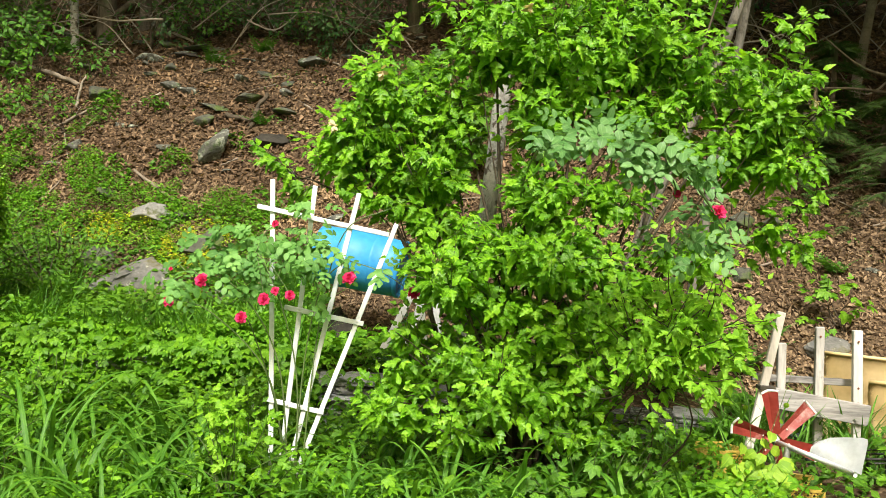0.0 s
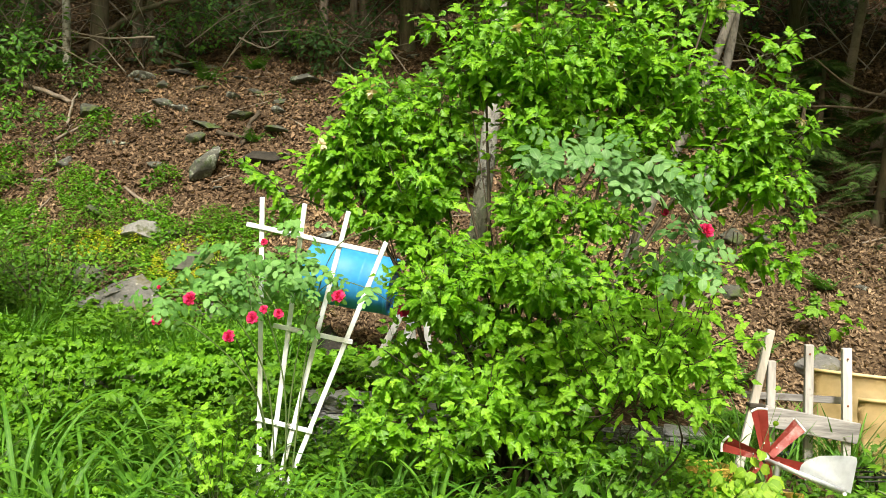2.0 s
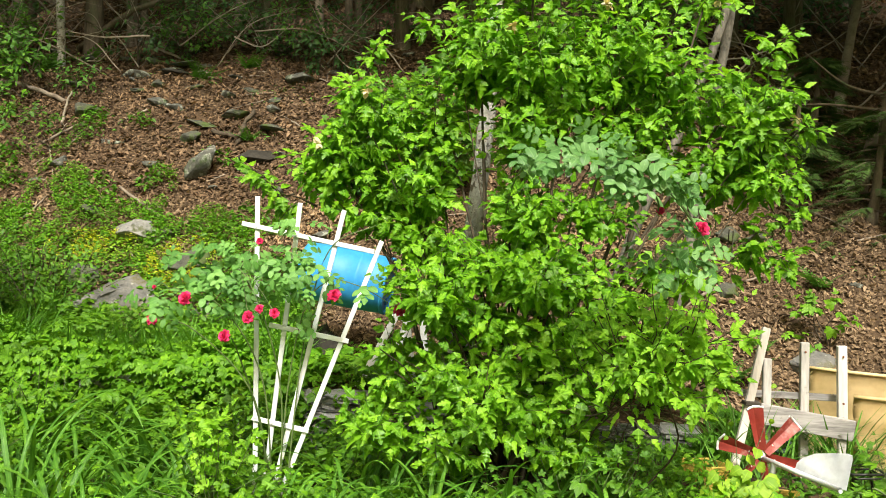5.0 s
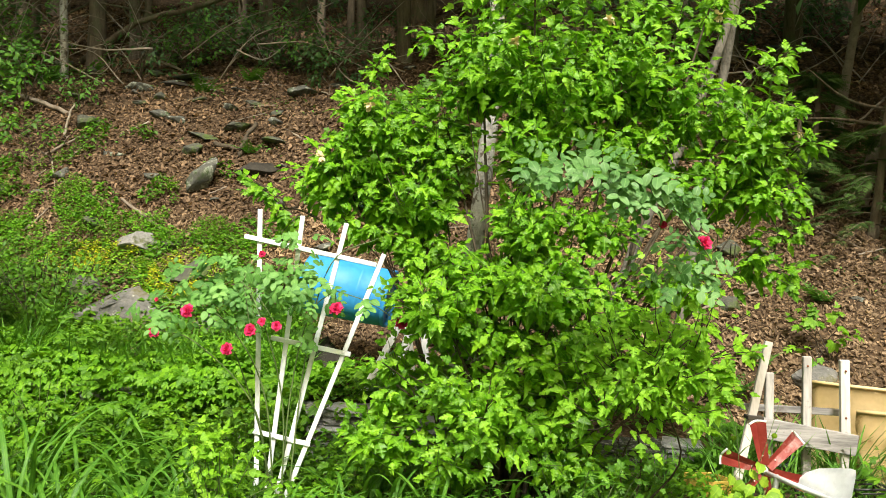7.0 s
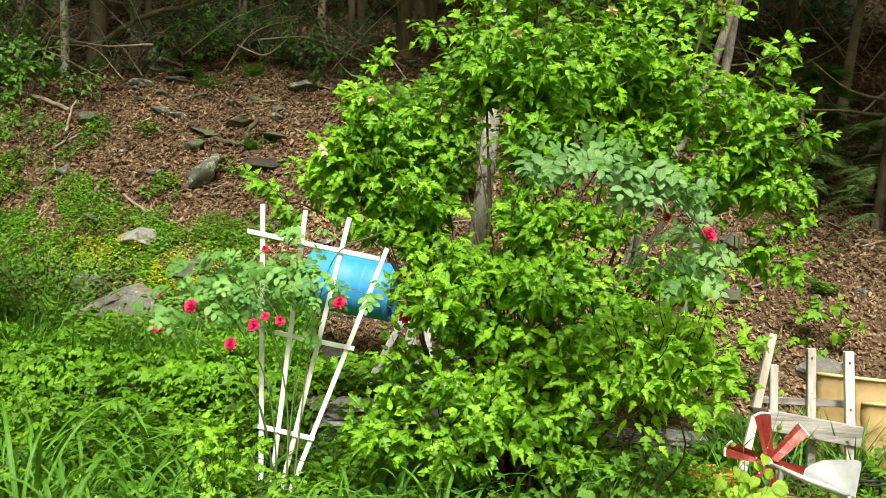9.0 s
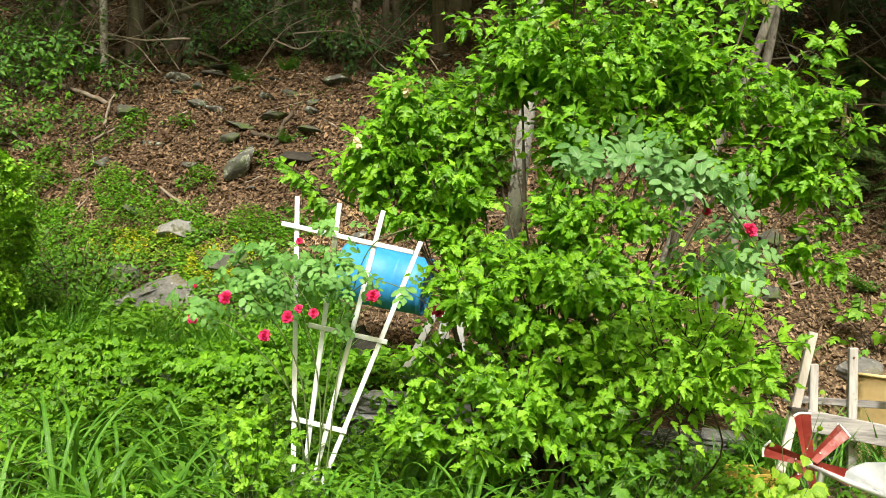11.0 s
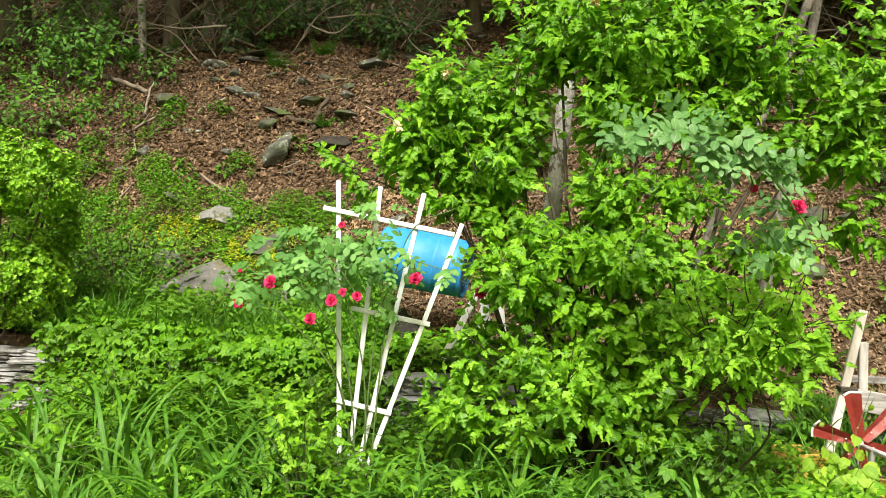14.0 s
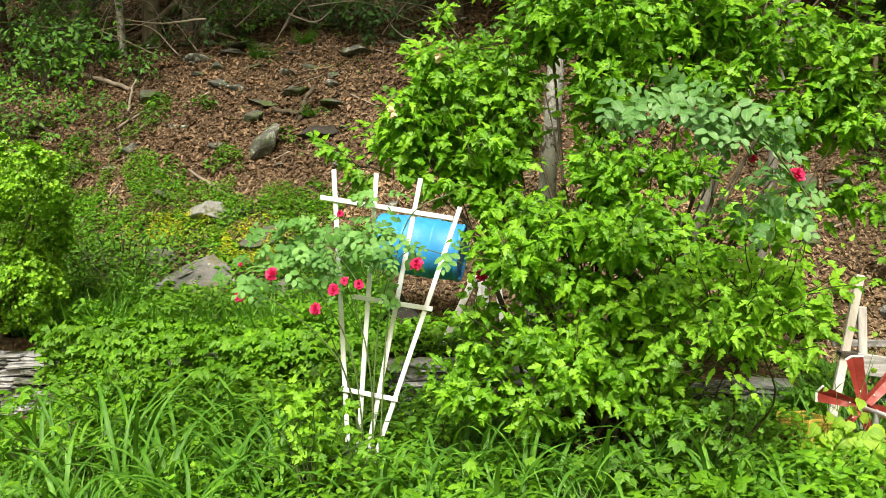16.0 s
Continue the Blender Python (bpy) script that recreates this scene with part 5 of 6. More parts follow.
def cover(name, label, templates, material, n, xr, yr, height, size, mask=None, seed=0.0, axis_down=0.15, low=0.35, lean=0.35):
    x, y = rng.uniform(*xr, n), rng.uniform(*yr, n)
    hump = patchy(x, y, 1.6, seed)
    keep = np.ones(n, bool)
    if mask is not None:
        keep = mask(x, y, hump)
    x, y, hump = x[keep], y[keep], hump[keep]
    m = len(x)
    tall = 1 + 1.0 * soft(4.6, 5.6, y) * soft(0.2, -1.2, x) * (y < wall_y(x)) * soft(-4.3, -3.4, x)
    h = height * tall * (0.75 + 0.6 * hump) * rng.uniform(low, 1, m)
    p = np.stack([x, y, ground_z(x, y) + np.maximum(h, 0.01)], 1)
    a = rng.uniform(0, 6.28, m)
    lv = Leaves(templates)
    lv.add(p, np.stack([np.cos(a), np.sin(a), rng.normal(-axis_down, 0.25, m)], 1), UP + rng.normal(0, lean, (m, 3)) + np.array([0, -0.25, 0]), size * rng.uniform(0.6, 1.25, m))
    ob = new(name, lv.mesh(name, material))
    return tagged(ob, label, "plants", kind="stuff")


def bed_seedling(x, y, tall, n, label):
    z = float(ground_z(x, y))
    ob = thing("bed_seedling", (x, y, z), label, "seedling", "bed seedlings")
    lv, lines = Leaves(T_LOBED), []
    p = np.array([x, y, z]) + rng.normal(0, 1, (n, 3)) * np.array([0.07, 0.07, 0]) + rng.uniform(0.25, 0.75, (n, 1)) * np.array([0, 0, tall])
    shoots(lv, None, p, rng.normal(0, 0.5, (n, 3)) + np.array([0, -0.2, 0.7]), rng.uniform(0.12, 0.2, n), 6, 0.085, droop=0.3, lift=0.4)
    for q in p:
        lines.append((curve_through([(x, y, z - 0.03), (np.array([x, y, z]) + q) / 2 + rng.normal(0, 0.015, 3), q], 4), 0.004, 0.002))
    tagged(under("stems", tube_mesh("stems", lines, M_STEM, 5), ob), kind="stuff")
    tagged(under("foliage", lv.mesh("foliage", M_VIBURNUM), ob), kind="stuff")


bed_seedling(-1.15, 4.2, 0.85, 34, "yellow-green lobed-leaf seedling beside the trellis foot")
bed_seedling(-2.0, 4.5, 0.5, 3, "small yellow-green seedling among the daylilies")


def gap_right(x, y):
    return (x > 1.75) & (y > 4.9)


cover("creeper", "bright green five-leaved creeper covering the garden bed", T_CREEPER, M_COVER, 10500, (-5.5, 1.9), (3.4, 6.6), 0.3, 0.072, lambda x, y, h: (y < wall_y(x)) & ~((x < -0.59 * y - 0.05) & (y > 5.7)) & (h > -0.25) & ~((x > -0.6) & (y > 4.3)) & (rng.uniform(0, 1, len(x)) < np.where(x < -0.9, 0.35 + 0.65 * soft(4.8, 5.3, y), 0.45)), 1.0)
cover("clover_weeds", "small round-leaved light green weeds filling the front of the bed", T_SMALL, M_COVER, 24000, (-4.6, 2.6), (3.3, 6.6), 0.3, 0.05, lambda x, y, h: (h > -0.3) & ~((x < -0.59 * y - 0.05) & (y > 5.7)) & ~gap_right(x, y) & ~((x > 1.75) & (y > 4.0)) & (rng.uniform(0, 1, len(x)) < np.where((x < -1.3) & (y < 5), 0.5, 1)) & (y < np.where(x < -1, wall_y(x) + 0.1, 5.4)), 4.0)
cover("low_weeds", "dark green low weeds at the foot of the shrub", T_FAR, M_WEED, 9000, (-3.0, 3.2), (3.6, 6.1), 0.2, 0.07, lambda x, y, h: (y < wall_y(x)) & ~((x > 2.2) & (y > 5.4)) & ~((x > 1.75) & (y > 4.0) & (h < 0.2)), 7.0)
cover("terrace_weeds", "leafy green weeds on the terrace above the stone wall", T_CREEPER, M_COVER, 7000, (-6.5, 1.0), (6.2, 8.0), 0.3, 0.085, lambda x, y, h: (y > wall_y(x) + 0.1) & (y < 7.1 - 0.22 * x + 0.5 * h), 2.0)
cover("terrace_herbs", "mixed green herbs on the terrace above the stone wall", T_FAR, M_WEED, 12000, (-6.5, 1.8), (6.1, 8.6), 0.24, 0.055, lambda x, y, h: (y > wall_y(x) + 0.05) & (y < 7.0 - 0.3 * x + 0.8 * h), 3.0)
cover("bank_weeds", "patches of low green weeds on the leafy bank", T_FAR, M_WEED, 36000, (-8, 0), (7.6, 12.5), 0.16, 0.075, lambda x, y, h: (h + 0.30 - 0.16 * (y - 8) - 0.10 * (x + 4) + 0.5 * patchy(x, y, 3.1, 9.0) > 0.28) & (x < -1.5 + 0.3 * (9 - y)) | ((x < -2.0) & (y < 9.0 + 0.25 * (-x - 3.0) + 1.2 * h)), 5.0)
cover("bank_seedlings", "scattered green seedlings among the dead leaves", T_FAR, M_FERN, 9000, (-7, 6), (8, 13), 0.12, 0.06, lambda x, y, h: (patchy(x, y, 2.2, 12.0) > 0.33), 6.0)
cover("wall_weeds", "green weeds at the broken end of the stone wall", T_CREEPER, M_WEED, 1300, (1.7, 2.6), (5.3, 7.3), 0.28, 0.075, lambda x, y, h: (h > 0.0) & ~((x > 2.1) & (x < 3.0) & (y > 6.4)), 8.0)
cover("stonecrop", "mats of yellow-flowering stonecrop on the ledges", T_TINY, M_SEDUM, 24000, (-4.6, -1.8), (8.0, 9.4), 0.2, 0.023, lambda x, y, h: ((((x + 2.72) / 0.36) ** 2 + ((y - 8.55) / 0.32) ** 2 < 1) | (((x + 3.8) / 0.5) ** 2 + ((y - 8.85) / 0.2) ** 2 < 1)) & (patchy(x, y, 5.0, 2.0) > -0.05), 11.0, low=0.7)


cover("stonecrop_leaves", "yellow-green stonecrop leaves round the flowers", T_FAR, M_VINE, 12000, (-4.6, -1.9), (8.0, 9.4), 0.14, 0.04, lambda x, y, h: ((((x + 2.72) / 0.5) ** 2 + ((y - 8.55) / 0.42) ** 2 < 1) | (((x + 3.8) / 0.65) ** 2 + ((y - 8.85) / 0.3) ** 2 < 1)), 11.0)


def grass(name, label, n, xr, yr, tall, mask):
    x, y = rng.uniform(*xr, n), rng.uniform(*yr, n)
    keep = mask(x, y)
    x, y = x[keep], y[keep]
    m = len(x)
    lv = Leaves(T_GRASS)
    a = rng.uniform(0, 6.28, m)
    lv.add(np.stack([x, y, ground_z(x, y) - 0.01], 1), np.stack([np.cos(a) * 0.45, np.sin(a) * 0.45, np.ones(m)], 1), np.stack([-np.cos(a), -np.sin(a), 0.5 + 0 * a], 1), tall * rng.uniform(0.5, 1.2, m))
    return tagged(new(name, lv.mesh(name, M_GRASS)), label, "grass", kind="stuff")


wy_n = 3600
x = rng.uniform(-3.95, -1.0, wy_n)
y = wall_y(x) + rng.uniform(-0.4, 0.3, wy_n)
lv = Leaves(T_CREEPER)
a = rng.uniform(0, 6.28, wy_n)
top_z = np.clip(0.22 - 0.07 * x, 0.02, 0.6)
lv.add(np.stack([x, y, -0.05 + (top_z + 0.25) * rng.uniform(0.3, 1.0, wy_n) ** 0.7 + 0.12 * patchy(x, y, 2.5, 3.0)], 1), np.stack([np.cos(a), np.sin(a) - 0.3, rng.normal(-0.3, 0.25, wy_n)], 1), UP + rng.normal(0, 0.35, (wy_n, 3)) + np.array([0, -0.6, 0]), 0.072 * rng.uniform(0.6, 1.25, wy_n))
tagged(new("wall_creeper", lv.mesh("wall_creeper", M_COVER)), "green creeper hanging thickly over the stone wall", "plants", kind="stuff")
cover("terrace_creeper", "light green leafy weeds among the terrace grass", T_SMALL, M_BRIGHT, 9000, (-5.5, -1.1), (6.3, 7.7), 0.5, 0.06, lambda x, y, h: (y > wall_y(x) + 0.1) & (h > -0.12), 21.0, low=0.55)
cover("bank_herbs", "light yellow-green herbs spreading up the lower bank", T_FAR, M_BRIGHT, 40000, (-5.8, -1.9), (8.0, 10.4), 0.22, 0.04, lambda x, y, h: (h + 0.6 * patchy(x, y, 4.0, 31.0) > -0.34 + 0.5 * (y - 8.6) - 0.12 * (-x - 3.5)) & (((x + 2.72) / 0.45) ** 2 + ((y - 8.5) / 0.45) ** 2 > 1) & (((x + 3.8) / 0.55) ** 2 + ((y - 8.8) / 0.3) ** 2 > 1) & (((x + 3.1) / 0.7) ** 2 + ((y - 8.2) / 0.35) ** 2 > 1), 22.0)
grass("tall_grass", "tall uncut green grass on the terrace by the outcrop", 7000, (-5.5, -1.2), (6.6, 8.1), 0.48, lambda x, y: (y > wall_y(x) + 0.1) & (y < 8.2) & ~((np.abs(x + 2.85) < 0.85) & (y > 7.1)) & (patchy(x, y, 1.4, 5.0) > -0.2))
grass("pallet_grass", "thin bright grass stems round the old pallet", 420, (1.95, 2.85), (4.95, 5.6), 0.55, lambda x, y: patchy(x, y, 3.0, 41.0) > -0.1)
grass("bed_grass", "thin grass among the bed plants", 6000, (-3.5, 3.2), (3.6, 6.0), 0.35, lambda x, y: (y < wall_y(x)) & (x < 2.1) & (patchy(x, y, 1.8, 15.0) > 0.0))

# dead leaves over the bank
def litter(name, label, templates, n, y0, y1, lo, hi, extra, material=M_LITTER):
    x, y = rng.uniform(-10.5, 9.5, n), rng.uniform(y0, y1, n)
    keep = (y > wall_y(x) + 0.25) & (y > 7.1 - 0.35 * np.minimum(x, 1.5) - 0.9 * soft(1.5, 3, x)) & (x > -1.1 - 0.56 * y) & (x < 0.6 + 0.54 * y) & extra(x, y)
    x, y = x[keep], y[keep]
    m = len(x)
    lv = Leaves(templates)
    a = rng.uniform(0, 6.28, m)
    lv.add(np.stack([x, y, ground_z(x, y) + 0.03 * patchy(x, y, 1.7, 0) + rng.uniform(0.0, 0.06, m)], 1), np.stack([np.cos(a), np.sin(a), 0.6 * np.sin(a) + rng.normal(0, 0.3, m)], 1), np.array([0, -0.6, 1.0]) + rng.normal(0, 0.45, (m, 3)), lo + (hi - lo) * rng.uniform(0, 1, m) ** 1.5)
    tagged(new(name, lv.mesh(name, material)), label, "leaf litter", kind="stuff")


litter("leaf_litter", "thick layer of curled brown dead leaves on the lower bank", T_DRY, 108000, 6.0, 9.6, 0.026, 0.066, lambda x, y: x > -7, M_LITTER_LIT_TAN)
litter("leaf_litter", "thick layer of curled brown dead leaves up the bank", T_DRY, 72000, 9.6, 13.2, 0.032, 0.088, lambda x, y: x > -9)
litter("leaf_litter", "thin layer of dead leaves on the dark forest floor", T_DRY, 20000, 13.2, 18.0, 0.05, 0.13, lambda x, y: x > -12)


# ---- clipped bush, ferns, hemlock, saplings ----
def round_bush():
    base = np.array([-4.75, 6.95, 0.5])
    ob = thing("evergreen_bush", base, "dense rounded yellow-green evergreen bush above the stone wall", "bush")
    lv, lines = Leaves(T_BOX), []
    lobes = [((-4.45, 6.55, 2.0), (0.52, 0.6, 0.31), 1.9), ((-4.02, 6.55, 1.88), (0.26, 0.45, 0.22), 0.9), ((-4.95, 6.7, 2.12), (0.45, 0.5, 0.28), 0.7), ((-4.65, 6.55, 1.02), (0.55, 0.5, 0.4), 1.5), ((-4.2, 6.65, 0.98), (0.28, 0.35, 0.3), 0.9), ((-4.6, 6.95, 1.45), (0.62, 0.34, 0.55), 2.4), ((-5.5, 6.7, 1.9), (0.6, 0.6, 0.5), 0.6)]
    cp, cd = in_lobes(lobes, 330, 0.86)
    n = 9800
    pick = rng.integers(0, len(cp), n)
    d = unit(rng.normal(0, 0.8, (n, 3)) + cd[pick] * 1.1 + UP * 0.45)
    p = cp[pick] + d * rng.uniform(0.05, 0.11, (n, 1))
    s1 = unit(np.cross(d, rng.normal(0, 1, (n, 3))))
    s2 = np.cross(d, s1)
    for k in range(6):
        out = math.cos(k * 1.05) * s1 + math.sin(k * 1.05) * s2
        lv.add(p, out + d * (0.35 + 0.12 * k), d + rng.normal(0, 0.15, (n, 3)), rng.uniform(0.024, 0.037, n))
    p, d = in_lobes([(c, tuple(0.8 * q for q in r), w) for c, r, w in lobes], 900, 0.1)
    shoots(lv, None, p, d + UP * 0.3, rng.uniform(0.06, 0.12, len(p)), 8, 0.036)
    for c, r, w in lobes:
        for _ in range(3):
            lines.append((curve_through([base + rng.normal(0, 0.05, 3), (base + np.array(c)) / 2 + rng.normal(0, 0.08, 3), np.array(c) + rng.normal(0, 0.3, 3) * np.array(r)], 5), 0.022, 0.006))
    tagged(under("brushwood", tube_mesh("brushwood", lines, M_BRANCH, 6), ob), kind="stuff")
    tagged(under("foliage", lv.mesh("foliage", M_BUSH), ob), kind="stuff")


round_bush()


def fern(x, y, n, size, seed, material=M_FERN):
    rnd = np.random.default_rng(seed)
    z = float(ground_z(x, y))
    ob = thing("fern", (x, y, z), "green fern with arching fronds among dead leaves", "fern", "ferns")
    for k in range(n):
        a = rnd.uniform(0, 6.28)
        lv = Leaves(T_FROND)
        lv.add([(x, y, z)], [(math.cos(a), math.sin(a), rnd.uniform(0.6, 1.3))], [(-math.cos(a), -math.sin(a), 0.9)], size * rnd.uniform(0.75, 1.2))
        under("frond", lv.mesh("frond", material), ob)


for k, (x, y, n, s) in enumerate(((-6.0, 12.4, 8, 0.55), (-5.6, 12.9, 7, 0.5), (-3.55, 12.2, 7, 0.4), (2.66, 7.25, 14, 0.5), (3.1, 7.6, 7, 0.35), (-2.5, 10.7, 7, 0.35), (-6.6, 12.2, 8, 0.55), (3.4, 7.0, 7, 0.4), (-2.9, 12.6, 7, 0.4), (4.0, 8.3, 7, 0.4), (3.2, 10.6, 6, 0.45))):
    fern(x, y, n, s, 300 + k)


def understory(at, lobes, n, size, material, label, templates=T_POINT, count=7, name="woodland_shrub", wood=M_BRANCH):
    base = np.array([*at, float(ground_z(*at))])
    ob = thing(name, base, label, "shrub", "woodland shrubs")
    lv, lines = Leaves(templates), []
    p, d = in_lobes([(np.array(c) + base, r, w) for c, r, w in lobes], n, 0.2)
    shoots(lv, lines, p, d * 0.6 + UP * 0.3, rng.uniform(0.12, 0.3, len(p)), count, size)
    for q in range(min(7, n)):
        lines.append((curve_through([base, base * 0.5 + p[q] * 0.5 + rng.normal(0, 0.06, 3), p[q]], 5), 0.01, 0.004))
    tagged(under("brushwood", tube_mesh("brushwood", lines, wood, 4), ob), kind="stuff")
    tagged(under("foliage", lv.mesh("foliage", material), ob), kind="stuff")


understory((-1.15, 4.15), [((0, 0, 0.28), (0.2, 0.18, 0.13), 1), ((0.12, 0, 0.16), (0.18, 0.18, 0.12), 0.6)], 24, 0.085, M_COVER, "bright green sapling among the daylilies", T_LOBED, 6, "garden_sapling", M_STEM)
understory((-2.6, 4.4), [((0, 0, 0.3), (0.2, 0.2, 0.12), 1)], 14, 0.09, M_COVER, "green leafy sapling among the daylilies", T_LOBED, 6, "garden_sapling", M_STEM)
understory((-2.75, 5.5), [((0, 0, 0.4), (0.4, 0.3, 0.2), 1)], 30, 0.1, M_COVER, "broad-leaved green weeds near the stone wall", T_LOBED, 6, "garden_weed", M_STEM)
understory((0.8, 4.1), [((0, 0, 0.22), (0.42, 0.2, 0.1), 1)], 34, 0.065, M_WEED, "mid-green weeds at the foot of the large shrub", T_CREEPER, 5, "garden_weed", M_STEM)
understory((0.35, 3.85), [((0, 0, 0.14), (0.08, 0.08, 0.04), 1)], 3, 0.075, M_VINE, "small star-leaved yellow-green plant at the bed's edge", T_POINT, 6, "garden_weed", M_STEM)
for x, y, k in ((-6.7, 11.5, 44), (-7.4, 12.0, 50), (-6.2, 12.5, 36), (-7.1, 12.9, 44), (-5.9, 11.6, 20)):
    understory((x, y), [((0, 0, 0.35), (0.45, 0.35, 0.28), 1), ((0.2, 0, 0.65), (0.35, 0.3, 0.25), 0.6)], k, 0.1, M_WEED, "light green leafy saplings at the wood's edge", T_POINT, 7)
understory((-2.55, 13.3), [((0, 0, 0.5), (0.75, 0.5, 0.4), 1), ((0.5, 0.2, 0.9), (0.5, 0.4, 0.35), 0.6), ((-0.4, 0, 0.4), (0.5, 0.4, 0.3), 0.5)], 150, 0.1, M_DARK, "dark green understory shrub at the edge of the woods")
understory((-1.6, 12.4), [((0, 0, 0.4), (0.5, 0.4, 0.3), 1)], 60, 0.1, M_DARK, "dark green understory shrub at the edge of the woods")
understory((-6.9, 12.0), [((0, 0, 0.7), (0.8, 0.5, 0.6), 1), ((0.6, -0.3, 0.4), (0.6, 0.4, 0.35), 0.8), ((-0.7, 0, 0.5), (0.6, 0.5, 0.35), 0.5)], 110, 0.1, M_FERN, "green leafy saplings under the trees")
understory((-5.9, 10.6), [((0, 0, 0.3), (0.8, 0.5, 0.3), 1), ((-0.8, 0, 0.4), (0.6, 0.5, 0.35), 0.8)], 110, 0.085, M_WEED, "green leafy weeds on the slope")
understory((-7.3, 10.4), [((0, 0, 0.35), (0.9, 0.6, 0.35), 1)], 90, 0.1, M_WEED, "green leafy weeds on the slope")
understory((-5.0, 10.5), [((0, 0, 0.15), (0.4, 0.3, 0.16), 1)], 40, 0.08, M_COVER, "light green seedling cluster on the slope", T_FROND[:1], 3)
understory((-5.2, 11.7), [((0, 0, 0.2), (0.3, 0.25, 0.2), 1)], 26, 0.08, M_FERN, "light green seedling cluster on the slope")
understory((-0.4, 9.6), [((0, 0, 0.6), (0.9, 0.5, 0.5), 1), ((0.25, 0, 1.05), (0.6, 0.5, 0.35), 0.6)], 130, 0.12, M_WEED, "green leafy sapling behind the large shrub", T_CREEPER)
understory((2.85, 4.6), [((0, 0, 0.1), (0.25, 0.15, 0.07), 1)], 12, 0.075, M_COVER, "green leafy weed beside the wire stand", T_CREEPER, 5, "garden_weed", M_STEM)
understory((3.75, 7.6), [((0, 0, 0.22), (0.3, 0.25, 0.15), 1)], 9, 0.11, M_COVER, "broad-leaved green weed above the pallet", T_CREEPER, 4)
understory((-3.9, 7.9), [((0, 0, 0.35), (0.7, 0.5, 0.35), 1), ((-0.9, 0, 0.5), (0.7, 0.5, 0.45), 1)], 170, 0.06, M_WEED, "dark green leafy undergrowth beside the evergreen bush")


def hemlock(x, y, tall, reach, seed):
    rnd = np.random.default_rng(seed)
    z = float(ground_z(x, y))
    ob = thing("hemlock", (x, y, z), "young dark green hemlock with drooping feathery branches", "conifer", "hemlocks")
    under("trunk", tube_mesh("trunk", [(curve_through([(x, y, z - 0.1), (x + 0.1, y, z + tall * 0.5), (x + 0.15, y, z + tall)], 6), 0.07, 0.02)], M_BARK, 8), ob)
    lv, lines = Leaves(T_SPRAY), []
    for k in range(int(28 * tall)):
        f = rnd.uniform(0.03, 1)
        a = rnd.uniform(0, 6.28)
        l = reach * (1.1 - 0.8 * f) * rnd.uniform(0.6, 1.1)
        b0 = np.array([x + 0.1 * f, y, z + tall * f])
        d = np.array([math.cos(a), math.sin(a), rnd.uniform(-0.1, 0.25)])
        pts = [b0 + d * l * q + np.array([0, 0, -0.4 * l * q * q]) for q in np.linspace(0, 1, 6)]
        lines.append((pts, 0.009, 0.002))
        for q in range(1, 6):
            for s in (-1, 0, 1):
                ax = d + s * 0.9 * np.array([-d[1], d[0], 0]) + np.array([0, 0, -0.3]) + rnd.normal(0, 0.15, 3)
                lv.add([pts[q]], [ax], [UP + rnd.normal(0, 0.3, 3)], rnd.uniform(0.15, 0.28))
    tagged(under("brushwood", tube_mesh("brushwood", lines, M_BARK, 4), ob), kind="stuff")
    tagged(under("foliage", lv.mesh("foliage", M_HEMLOCK), ob), kind="stuff")


hemlock(4.95, 9.2, 1.5, 1.25, 1)
hemlock(4.15, 9.6, 1.2, 0.9, 2)
hemlock(5.8, 9.0, 1.9, 1.3, 3)
hemlock(4.7, 10.3, 1.3, 1.0, 4)


# ---- climbing vine on the windmill ----
def vine():
    base = np.array([1.72, 4.3, -0.15])
    ob = thing("grape_vine", base, "yellow-green wild vine climbing over the windmill", "vine")
    lv = Leaves(T_GRAPE)
    tops = [(1.98, 4.4, 0.72), (1.72, 4.4, 0.6), (1.8, 4.35, 0.34)] + [(1.74 + 0.14 * math.cos(k * 2.4), 4.3 + 0.06 * math.sin(k * 3.1), 0.02 + 0.035 * (k % 7)) for k in range(20)]
    for k, top in enumerate(tops):
        top = np.array(top)
        path = curve_through([base + rng.normal(0, 0.06, 3) * np.array([1, 1, 0]), (base + top) / 2 + rng.normal(0, 0.04, 3), top], 7)
        under("tendril", tube_mesh("tendril", [(path, 0.003, 0.0015)], M_STEM, 5), ob)
        for p in (path[2:] if top[2] < 0.36 else path[2::2]):
            high = p[2] > 0.36
            a = rng.uniform(0, 6.28)
            lv.add([p + rng.normal(0, 0.02, 3)], [(math.cos(a), -0.3 + 0.4 * math.sin(a), -0.45)], [(rng.normal(0, 0.35), -0.9, 0.7)], rng.uniform(0.03, 0.045) if high else rng.uniform(0.06, 0.1))
    tagged(under("foliage", lv.mesh("foliage", M_VINE), ob), kind="stuff")


vine()


